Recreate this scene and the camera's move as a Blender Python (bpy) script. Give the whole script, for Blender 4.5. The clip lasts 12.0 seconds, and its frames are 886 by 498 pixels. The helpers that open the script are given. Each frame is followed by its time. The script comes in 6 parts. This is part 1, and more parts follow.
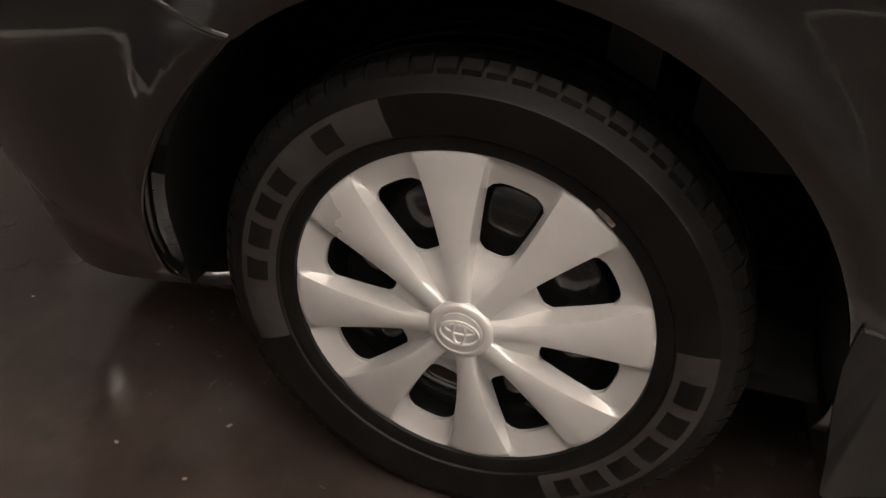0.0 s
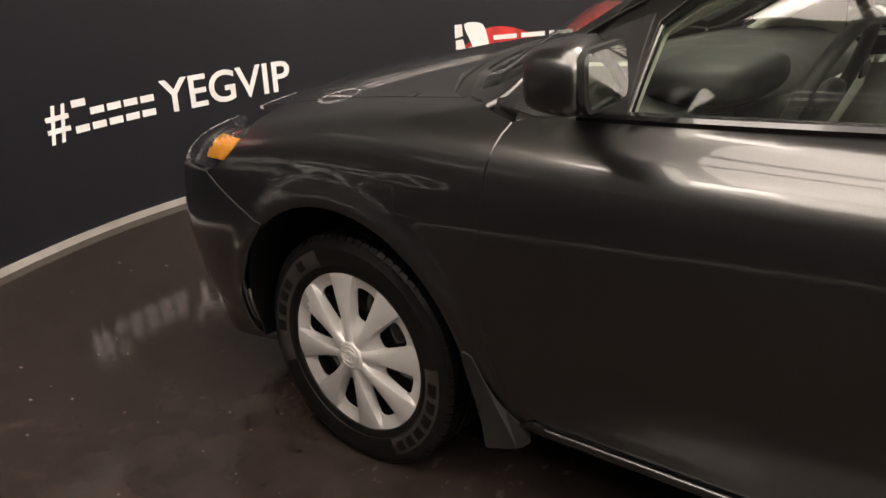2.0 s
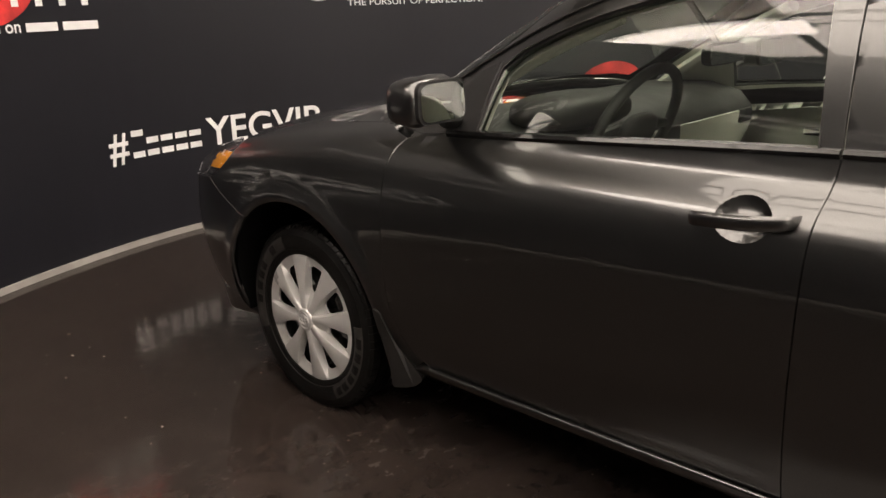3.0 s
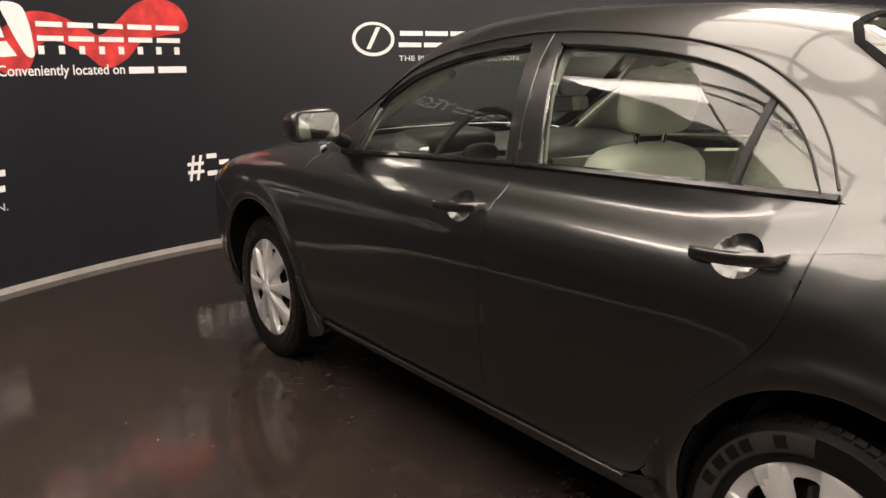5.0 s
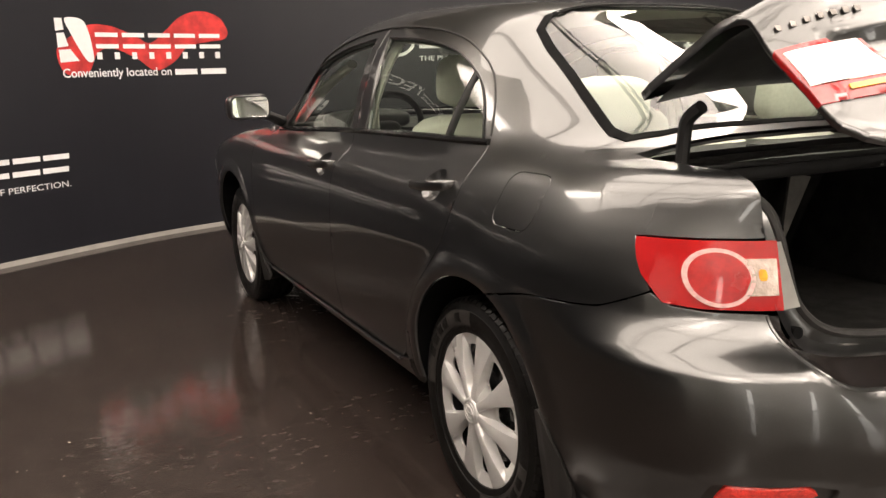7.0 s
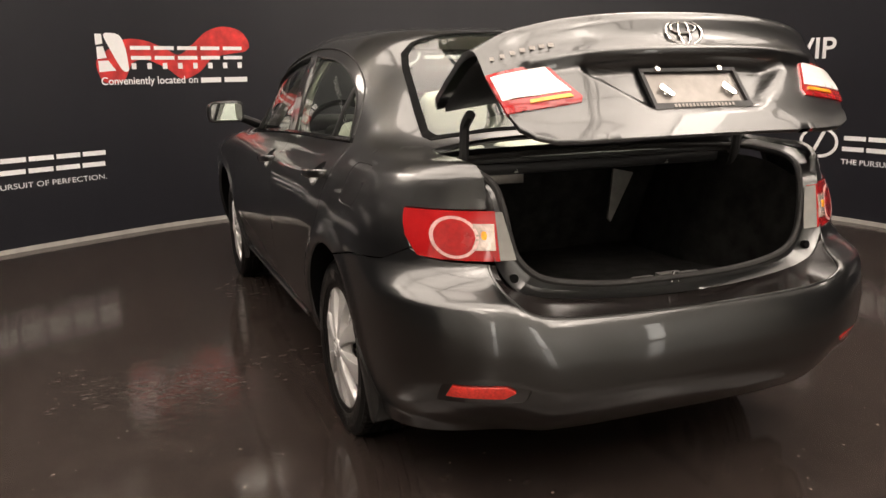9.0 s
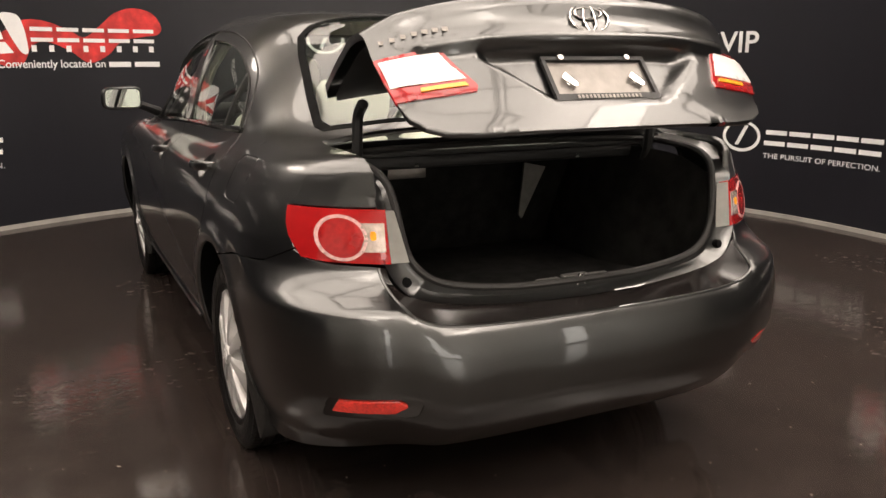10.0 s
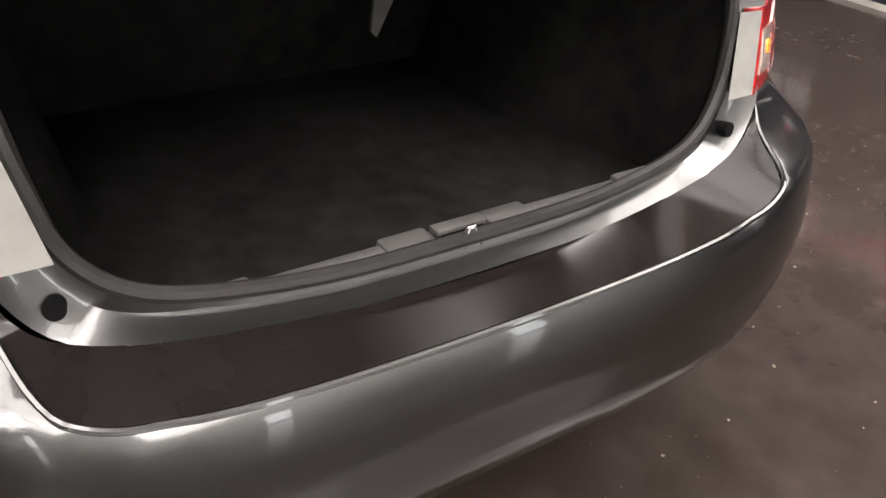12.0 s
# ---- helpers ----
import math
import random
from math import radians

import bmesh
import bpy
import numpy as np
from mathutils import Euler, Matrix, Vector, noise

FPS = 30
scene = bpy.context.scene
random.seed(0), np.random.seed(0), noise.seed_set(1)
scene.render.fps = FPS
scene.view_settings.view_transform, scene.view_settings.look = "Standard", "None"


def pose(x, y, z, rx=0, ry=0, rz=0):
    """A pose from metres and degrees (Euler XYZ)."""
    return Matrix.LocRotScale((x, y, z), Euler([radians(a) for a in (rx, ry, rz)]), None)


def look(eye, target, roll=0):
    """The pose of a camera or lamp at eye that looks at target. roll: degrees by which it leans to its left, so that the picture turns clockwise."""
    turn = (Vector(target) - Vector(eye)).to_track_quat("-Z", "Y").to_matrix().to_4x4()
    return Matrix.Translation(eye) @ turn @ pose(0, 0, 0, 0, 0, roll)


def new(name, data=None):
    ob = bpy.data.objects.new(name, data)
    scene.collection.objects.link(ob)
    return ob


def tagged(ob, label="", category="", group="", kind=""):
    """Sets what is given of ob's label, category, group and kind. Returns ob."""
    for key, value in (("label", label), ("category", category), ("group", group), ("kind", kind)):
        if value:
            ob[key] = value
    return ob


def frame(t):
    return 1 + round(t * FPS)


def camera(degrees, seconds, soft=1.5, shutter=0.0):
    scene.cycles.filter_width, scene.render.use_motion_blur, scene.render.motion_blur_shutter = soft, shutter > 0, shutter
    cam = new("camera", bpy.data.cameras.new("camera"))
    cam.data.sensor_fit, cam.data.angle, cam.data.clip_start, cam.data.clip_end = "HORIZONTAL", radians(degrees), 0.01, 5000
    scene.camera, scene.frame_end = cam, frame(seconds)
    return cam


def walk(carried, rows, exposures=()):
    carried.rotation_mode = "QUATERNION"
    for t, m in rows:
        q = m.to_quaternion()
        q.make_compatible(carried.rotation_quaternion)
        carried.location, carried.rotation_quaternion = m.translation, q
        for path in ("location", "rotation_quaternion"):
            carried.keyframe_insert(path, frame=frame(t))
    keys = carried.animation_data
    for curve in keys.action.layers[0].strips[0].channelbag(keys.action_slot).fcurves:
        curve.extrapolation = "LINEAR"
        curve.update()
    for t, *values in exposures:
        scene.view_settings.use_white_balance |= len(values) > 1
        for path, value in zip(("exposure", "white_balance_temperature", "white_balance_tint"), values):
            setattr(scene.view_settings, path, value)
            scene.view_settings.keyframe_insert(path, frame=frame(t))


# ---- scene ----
from mathutils.geometry import delaunay_2d_cdt

cam = camera(56.2, 12.0)
PATH = [
    (0, (0.184, -1.552, 0.917), (-0.284, 0.044, -0.195), 3.2),
    (0.5, (0.317, -1.676, 1.015), (-0.371, -0.208, -0.156), 1.9),
    (1, (0.651, -1.785, 1.116), (-0.339, -0.375, 0.1), -1.0),
    (1.5, (0.986, -1.961, 1.254), (-0.1, -0.511, 0.407), -1.8),
    (2, (1.383, -2.138, 1.308), (0.201, -0.69, 0.597), -2.5),
    (2.5, (1.761, -2.275, 1.32), (0.502, -0.857, 0.685), -2.3),
    (3, (2.123, -2.352, 1.315), (0.788, -0.98, 0.738), -1.7),
    (3.2, (2.291, -2.399, 1.314), (0.938, -1.037, 0.756), -1.5),
    (4.8, (3.26, -2.321, 1.304), (1.699, -1.155, 0.852), 0.1),
    (5, (3.373, -2.27, 1.312), (1.787, -1.137, 0.863), -0.1),
    (5.5, (3.675, -2.197, 1.295), (2.042, -1.123, 0.868), 0.8),
    (6, (3.984, -2.115, 1.276), (2.31, -1.105, 0.855), 0.2),
    (6.5, (4.25, -2.011, 1.262), (2.546, -1.053, 0.842), -0.6),
    (7, (4.487, -1.859, 1.251), (2.742, -0.982, 0.817), -1.2),
    (7.2, (4.573, -1.81, 1.246), (2.818, -0.959, 0.803), -1.2),
    (8.8, (5.349, -1.519, 1.277), (3.526, -0.814, 0.853), -0.9),
    (9, (5.387, -1.518, 1.277), (3.567, -0.8, 0.858), -1.0),
    (9.5, (5.41, -1.47, 1.271), (3.619, -0.688, 0.848), -0.7),
    (10, (5.268, -1.329, 1.265), (3.513, -0.478, 0.822), -0.1),
    (10.5, (5.085, -1.157, 1.262), (3.383, -0.244, 0.742), 0.1),
    (11, (4.797, -1.006, 1.256), (3.172, -0.098, 0.527), -0.4),
    (11.5, (4.509, -0.79, 1.251), (2.955, 0.119, 0.378), 0.6),
    (12, (4.201, -0.572, 1.256), (2.794, 0.37, 0.191), 3.1),
]
walk(cam, [(t, look(eye, target, roll)) for t, eye, target, roll in PATH], exposures=[(0.0, 0.75, 6400, 10), (0.5, 0.68, 6400, 10), (1.0, 1.2, 6300, 10), (1.5, 0.6, 6450, 10), (2.0, 0.52, 6500, 10), (3.0, 0.3, 6500, 10), (5.5, 0.48, 6500, 10), (7.0, 0.5, 6500, 10), (9.5, 0.15, 6500, 10), (11.0, 0.25, 6300, 10), (12.0, 1.05, 5850, 10)])

# ---------- numbers shared by the place ----------
HUB_F, HUB_R, HUB_Z = 0.0, 2.60, 0.312      # wheel centres along the car, and their height
HALF_TRACK = 0.722                          # middle of the tyre


def pchip(*pts):
    """A smooth curve through a few design points, without overshoot."""
    xs, ys = np.array([p[0] for p in pts], float), np.array([p[1] for p in pts], float)
    h, d = np.diff(xs), np.diff(ys) / np.diff(xs)
    m = np.zeros_like(xs)
    m[0], m[-1] = d[0], d[-1]
    for i in range(1, len(xs) - 1):
        if d[i - 1] * d[i] > 0:
            w1, w2 = 2 * h[i] + h[i - 1], h[i] + 2 * h[i - 1]
            m[i] = (w1 + w2) / (w1 / d[i - 1] + w2 / d[i])

    def f(x):
        x = np.asarray(x, float)
        i = np.clip(np.searchsorted(xs, x) - 1, 0, len(xs) - 2)
        t = np.clip((x - xs[i]) / h[i], -0.3, 1.3)
        return ((1 + 2 * t) * (1 - t) ** 2 * ys[i] + t * (1 - t) ** 2 * h[i] * m[i]
                + t * t * (3 - 2 * t) * ys[i + 1] + t * t * (t - 1) * h[i] * m[i + 1])
    return f


def smax(a, b, k):
    h = np.clip(0.5 + 0.5 * (a - b) / k, 0, 1)
    return b + (a - b) * h + k * h * (1 - h)


def smin(a, b, k):
    return -smax(-a, -b, k)


# ---------- light ----------
world = bpy.data.worlds.new("world")
scene.world = world
world.use_nodes = True
world.node_tree.nodes["Background"].inputs[0].default_value = (0.5, 0.48, 0.45, 1)
world.node_tree.nodes["Background"].inputs[1].default_value = 0.05
LAMP_POWER = 10.0      # the glow of the hung lights
ROOF_GLOW_POWER = 3.5   # the glow of the panels added under the roof deck


# ---------- materials ----------
def tree_of(name):
    m = bpy.data.materials.new(name)
    m.use_nodes = True
    nt = m.node_tree
    return m, nt, nt.nodes["Principled BSDF"]


def noise_node(nt, scale, detail=4.0, rough=0.55, stretch=None):
    co = nt.nodes.new("ShaderNodeTexCoord")
    n = nt.nodes.new("ShaderNodeTexNoise")
    n.inputs["Scale"].default_value, n.inputs["Detail"].default_value, n.inputs["Roughness"].default_value = scale, detail, rough
    if stretch:
        mp = nt.nodes.new("ShaderNodeMapping")
        mp.inputs["Scale"].default_value = stretch
        nt.links.new(co.outputs["Object"], mp.inputs["Vector"])
        nt.links.new(mp.outputs["Vector"], n.inputs["Vector"])
    else:
        nt.links.new(co.outputs["Object"], n.inputs["Vector"])
    return n


def ramp_node(nt, src, stops):
    r = nt.nodes.new("ShaderNodeValToRGB")
    el = r.color_ramp.elements
    while len(el) < len(stops):
        el.new(0.5)
    for e, (p, c) in zip(el, stops):
        e.position, e.color = p, (*c, 1) if isinstance(c, tuple) else (c, c, c, 1)
    nt.links.new(src, r.inputs["Fac"])
    return r


def surface(name, colour, rough=0.5, metal=0.0, coat=0.0, coat_rough=0.03, vary=0.15, scale=30.0, rough_vary=0.08, bump=0.0, bump_scale=400.0, ior=1.5, sheen=0.0, spec=0.5):
    """A plain material with uneven colour and gloss, and fine relief."""
    m, nt, b = tree_of(name)
    n = noise_node(nt, scale)
    c = np.array(colour)
    r = ramp_node(nt, n.outputs["Fac"], [(0.3, tuple(c * (1 - vary))), (0.7, tuple(np.minimum(c * (1 + vary), 1)))])
    nt.links.new(r.outputs["Color"], b.inputs["Base Color"])
    n2 = noise_node(nt, scale * 0.23, 6.0)
    r2 = ramp_node(nt, n2.outputs["Fac"], [(0.3, max(rough - rough_vary, 0.0)), (0.7, min(rough + rough_vary, 1.0))])
    nt.links.new(r2.outputs["Color"], b.inputs["Roughness"])
    b.inputs["Metallic"].default_value, b.inputs["IOR"].default_value = metal, ior
    b.inputs["Coat Weight"].default_value, b.inputs["Coat Roughness"].default_value = coat, coat_rough
    b.inputs["Sheen Weight"].default_value = sheen
    b.inputs["Specular IOR Level"].default_value = spec
    if bump:
        n3 = noise_node(nt, bump_scale, 3.0)
        bp = nt.nodes.new("ShaderNodeBump")
        bp.inputs["Strength"].default_value, bp.inputs["Distance"].default_value = bump, 0.002
        nt.links.new(n3.outputs["Fac"], bp.inputs["Height"])
        nt.links.new(bp.outputs["Normal"], b.inputs["Normal"])
    return m


def clear_glass(name, tint, gloss_rough=0.0, film=0.075):
    """A thin pane: seen through, with a mirror film that grows with the angle, alike from both sides."""
    m, nt, b = tree_of(name)
    nt.nodes.remove(b)
    out = nt.nodes["Material Output"]
    tr, gl, mix, lw, power, curve = (nt.nodes.new(k) for k in ("ShaderNodeBsdfTransparent", "ShaderNodeBsdfGlossy", "ShaderNodeMixShader", "ShaderNodeLayerWeight", "ShaderNodeMath", "ShaderNodeMath"))
    tr.inputs["Color"].default_value = (*tint, 1)
    gl.inputs["Roughness"].default_value = gloss_rough
    gl.inputs["Color"].default_value = (1, 1, 1, 1)
    lw.inputs["Blend"].default_value = 0.5
    power.operation, curve.operation = "POWER", "MULTIPLY_ADD"
    power.inputs[1].default_value = 5.0
    curve.inputs[1].default_value, curve.inputs[2].default_value = 1 - film, film
    nt.links.new(lw.outputs["Facing"], power.inputs[0])
    nt.links.new(power.outputs[0], curve.inputs[0])
    nt.links.new(curve.outputs[0], mix.inputs[0])
    nt.links.new(tr.outputs[0], mix.inputs[1])
    nt.links.new(gl.outputs[0], mix.inputs[2])
    nt.links.new(mix.outputs[0], out.inputs["Surface"])
    return m


def glow(name, colour, power):
    m, nt, b = tree_of(name)
    b.inputs["Emission Color"].default_value = (*colour, 1)
    b.inputs["Emission Strength"].default_value = power
    b.inputs["Base Color"].default_value = (0.8, 0.8, 0.8, 1)
    return m


def paint_material():
    m, nt, b = tree_of("grey metallic paint")
    n = noise_node(nt, 1500.0, 2.0)
    r = ramp_node(nt, n.outputs["Fac"], [(0.3, (0.080, 0.0803, 0.0795)), (0.7, (0.130, 0.1302, 0.128))])
    nt.links.new(r.outputs["Color"], b.inputs["Base Color"])
    b.inputs["Metallic"].default_value, b.inputs["Roughness"].default_value = 1.0, 0.30
    b.inputs["Coat Weight"].default_value, b.inputs["Coat IOR"].default_value = 1.0, 1.52
    n2 = noise_node(nt, 2.5, 5.0)
    r2 = ramp_node(nt, n2.outputs["Fac"], [(0.35, 0.022), (0.75, 0.048)])
    nt.links.new(r2.outputs["Color"], b.inputs["Coat Roughness"])
    bp = nt.nodes.new("ShaderNodeBump")
    bp.inputs["Strength"].default_value, bp.inputs["Distance"].default_value = 0.05, 0.001
    nt.links.new(n.outputs["Fac"], bp.inputs["Height"])
    nt.links.new(bp.outputs["Normal"], b.inputs["Normal"])
    return m


def floor_material():
    m, nt, b = tree_of("dark sealed concrete")
    big, mid, fine = noise_node(nt, 1.1, 2.0, 0.5), noise_node(nt, 7.0, 3.0, 0.5), noise_node(nt, 60.0, 6.0, 0.7)
    r = ramp_node(nt, mid.outputs["Fac"], [(0.25, (0.021, 0.0155, 0.0137)), (0.55, (0.030, 0.0228, 0.0198)), (0.85, (0.042, 0.0322, 0.0280))])
    b.inputs["Specular IOR Level"].default_value = 0.34
    add = nt.nodes.new("ShaderNodeMath")
    add.operation = "ADD"
    nt.links.new(big.outputs["Fac"], add.inputs[0])
    nt.links.new(mid.outputs["Fac"], add.inputs[1])
    half = nt.nodes.new("ShaderNodeMath")
    half.operation = "MULTIPLY"
    half.inputs[1].default_value = 0.5
    nt.links.new(add.outputs[0], half.inputs[0])
    r2 = ramp_node(nt, half.outputs[0], [(0.36, 0.02), (0.48, 0.035), (0.58, 0.07), (0.72, 0.15)])
    # polished flecks, in patches
    zone = ramp_node(nt, noise_node(nt, 0.7, 2.0, 0.5).outputs["Fac"], [(0.44, 0.0), (0.60, 1.0)])
    fleck = ramp_node(nt, noise_node(nt, 24.0, 5.0, 0.62, (1.0, 0.6, 1.0)).outputs["Fac"], [(0.43, 0.0), (0.64, 1.0)])
    both_ = nt.nodes.new("ShaderNodeMath")
    both_.operation = "MULTIPLY"
    nt.links.new(zone.outputs["Color"], both_.inputs[0])
    nt.links.new(fleck.outputs["Color"], both_.inputs[1])
    mix = nt.nodes.new("ShaderNodeMix")
    nt.links.new(both_.outputs[0], mix.inputs[0])
    nt.links.new(r2.outputs["Color"], mix.inputs[2])
    mix.inputs[3].default_value = 0.30
    nt.links.new(mix.outputs[0], b.inputs["Roughness"])
    # dried dust round the flecks, and a few pale crumbs
    dust = nt.nodes.new("ShaderNodeMix")
    dust.data_type = "RGBA"
    thin = nt.nodes.new("ShaderNodeMath")
    thin.operation = "MULTIPLY"
    thin.inputs[1].default_value = 0.20
    nt.links.new(both_.outputs[0], thin.inputs[0])
    nt.links.new(thin.outputs[0], dust.inputs[0])
    nt.links.new(r.outputs["Color"], dust.inputs[6])
    dust.inputs[7].default_value = (0.062, 0.050, 0.043, 1)
    crumb = ramp_node(nt, noise_node(nt, 38.0, 1.0, 0.5).outputs["Fac"], [(0.76, 0.0), (0.79, 1.0)])
    pale = nt.nodes.new("ShaderNodeMix")
    pale.data_type = "RGBA"
    nt.links.new(crumb.outputs["Color"], pale.inputs[0])
    nt.links.new(dust.outputs[2], pale.inputs[6])
    pale.inputs[7].default_value = (0.22, 0.19, 0.16, 1)
    nt.links.new(pale.outputs[2], b.inputs["Base Color"])
    bp = nt.nodes.new("ShaderNodeBump")
    bp.inputs["Strength"].default_value, bp.inputs["Distance"].default_value = 0.06, 0.003
    nt.links.new(fine.outputs["Fac"], bp.inputs["Height"])
    wave = noise_node(nt, 14.0, 3.0, 0.6)      # trowel marks
    bp2 = nt.nodes.new("ShaderNodeBump")
    bp2.inputs["Strength"].default_value, bp2.inputs["Distance"].default_value = 0.06, 0.01
    nt.links.new(wave.outputs["Fac"], bp2.inputs["Height"])
    nt.links.new(bp.outputs["Normal"], bp2.inputs["Normal"])
    nt.links.new(bp2.outputs["Normal"], b.inputs["Normal"])
    return m


def fabric_material():
    m, nt, b = tree_of("dark navy printed banner")
    n = noise_node(nt, 1.3, 5.0, 0.6, (1, 1, 0.25))
    r = ramp_node(nt, n.outputs["Fac"], [(0.3, (0.0060, 0.0062, 0.0098)), (0.7, (0.0092, 0.0094, 0.0138))])
    nt.links.new(r.outputs["Color"], b.inputs["Base Color"])
    b.inputs["Roughness"].default_value = 0.46
    n2, n3 = noise_node(nt, 900.0, 2.0), noise_node(nt, 2.2, 3.0, 0.5, (1, 1, 0.12))
    bp = nt.nodes.new("ShaderNodeBump")
    bp.inputs["Strength"].default_value, bp.inputs["Distance"].default_value = 0.15, 0.001
    nt.links.new(n2.outputs["Fac"], bp.inputs["Height"])
    bp2 = nt.nodes.new("ShaderNodeBump")
    bp2.inputs["Strength"].default_value, bp2.inputs["Distance"].default_value = 0.35, 0.03
    nt.links.new(n3.outputs["Fac"], bp2.inputs["Height"])
    nt.links.new(bp.outputs["Normal"], bp2.inputs["Normal"])
    nt.links.new(bp2.outputs["Normal"], b.inputs["Normal"])
    return m


PAINT = paint_material()
FLOOR = floor_material()
BANNER = fabric_material()
PRINT_WHITE = surface("white print", (0.80, 0.80, 0.80), 0.55, vary=0.03)
PRINT_RED = surface("red cloth print", (0.52, 0.03, 0.028), 0.6, vary=0.45, scale=9.0)
SKIRTING = surface("scuffed white skirting", (0.34, 0.325, 0.30), 0.45, vary=0.18, scale=7.0)
BLACK = surface("black moulded plastic", (0.012, 0.012, 0.012), 0.5, vary=0.2, bump=0.15, bump_scale=700.0)
GLOSS_BLACK = surface("gloss black plastic", (0.008, 0.008, 0.008), 0.12, vary=0.1)
RUBBER = surface("black rubber", (0.014, 0.013, 0.012), 0.62, vary=0.25, scale=60.0, bump=0.2)
TYRE = surface("tyre rubber", (0.0070, 0.0066, 0.0062), 0.40, spec=0.16, vary=0.3, scale=25.0, rough_vary=0.12, bump=0.25, bump_scale=900.0)
TYRE_BAND = surface("dusty tyre lettering band", (0.027, 0.0245, 0.0225), 0.55, vary=0.25, scale=40.0, bump=0.2)
SILVER = surface("silver painted plastic", (0.60, 0.59, 0.575), 0.32, metal=0.35, vary=0.05, scale=14.0, coat=0.35, coat_rough=0.15)
STEEL = surface("black steel wheel", (0.012, 0.012, 0.012), 0.22, metal=0.2, vary=0.3, coat=1.0, coat_rough=0.12)
BRAKE = surface("dull brake iron", (0.16, 0.13, 0.11), 0.42, metal=0.8, vary=0.35, scale=50.0)
CHROME = surface("chrome", (0.82, 0.80, 0.78), 0.08, metal=1.0, vary=0.03)
GLASS = clear_glass("tinted window glass", (0.88, 0.94, 0.88))
LAMP_GLASS = clear_glass("clear lamp lens", (0.95, 0.95, 0.95))
MIRROR = surface("mirror glass", (0.80, 0.82, 0.80), 0.01, metal=1.0, vary=0.0, rough_vary=0.005)
RED_LENS = surface("red lamp plastic", (0.36, 0.008, 0.009), 0.08, vary=0.12, scale=20.0, coat=1.0, coat_rough=0.02)
REFLECTOR = surface("bright red reflector", (0.85, 0.045, 0.03), 0.2, vary=0.2, scale=120.0, coat=1.0, bump=0.5, bump_scale=300.0)
RED_DARK = surface("ribbed deep red lens", (0.36, 0.010, 0.010), 0.22, vary=0.22, scale=60.0, coat=1.0, coat_rough=0.03)
AMBER = surface("amber lamp plastic", (0.95, 0.36, 0.02), 0.18, vary=0.2, scale=60.0, coat=1.0)
FABRIC = surface("pale grey seat cloth", (0.55, 0.55, 0.485), 0.85, vary=0.08, scale=80.0, bump=0.3, bump_scale=1200.0, sheen=0.2)
TRIM_PALE = surface("pale grey cabin plastic", (0.58, 0.585, 0.52), 0.6, vary=0.06, scale=40.0, bump=0.1, bump_scale=900.0)
TRIM_DARK = surface("charcoal cabin plastic", (0.028, 0.028, 0.027), 0.55, vary=0.12, scale=40.0, bump=0.1, bump_scale=900.0)
CARPET = surface("black boot carpet", (0.017, 0.0165, 0.0155), 0.95, spec=0.10, vary=0.4, scale=18.0, bump=0.6, bump_scale=1500.0)
STEEL_GREY = surface("grey primed roof steel", (0.16, 0.15, 0.14), 0.6, vary=0.15, scale=3.0)
STEEL_WHITE = surface("white painted roof steel", (0.72, 0.70, 0.66), 0.6, vary=0.1, scale=3.0)
CEILING = surface("pale corrugated roof deck", (0.62, 0.60, 0.55), 0.7, vary=0.12, scale=2.0)
HALL = surface("pale hall wall", (0.46, 0.465, 0.45), 0.8, vary=0.1, scale=1.5)
ROOF_GLOW = glow("added roof glow panel", (1.0, 0.865, 0.75), ROOF_GLOW_POWER)
LAMP_GLOW = glow("fluorescent panel", (1.0, 0.875, 0.765), LAMP_POWER)
# glow of the panes added behind the car, not of a known window
PANE_GLOW = glow("added hall pane glow", (1.0, 0.95, 0.86), 3.5)
PLATE_GREY = surface("brushed plate surround", (0.22, 0.205, 0.19), 0.42, metal=0.8, vary=0.1)
PALE_LENS = surface("white lamp lens", (0.82, 0.78, 0.76), 0.15, vary=0.06, scale=90.0, coat=1.0)
FACETS = surface("faceted clear reversing lens", (0.74, 0.60, 0.52), 0.16, metal=0.6, vary=0.25, scale=60.0, coat=1.0, bump=0.5, bump_scale=110.0)
RING_LENS = surface("pinkish lamp ring", (0.66, 0.40, 0.37), 0.2, vary=0.25, scale=90.0, coat=1.0)
PANEL_GREY = surface("grey backrest panel", (0.15, 0.145, 0.13), 0.7, vary=0.2, scale=20.0)
STRIP = surface("grey lamp edge plastic", (0.26, 0.255, 0.235), 0.45, vary=0.1, scale=30.0)
LAMP_DARK = surface("smoked chrome lamp bowl", (0.20, 0.20, 0.21), 0.18, metal=0.8, vary=0.3, scale=30.0)
SCUFF = surface("grey boot sill plastic", (0.085, 0.082, 0.078), 0.45, vary=0.15, scale=30.0)
LINER = surface("black felt liner", (0.004, 0.004, 0.004), 0.9, spec=0.1, vary=0.3)
# the shelf's dark mirror image of lid and boot is put into this colour
DARK_SHELF = surface("bumper shelf with dark reflection in its colour", (0.011, 0.009, 0.0085), 0.16, vary=0.2, scale=12.0, spec=0.30)
FLAP = surface("dark grey moulded plastic", (0.018, 0.017, 0.016), 0.5, vary=0.15, bump=0.1, bump_scale=700.0)


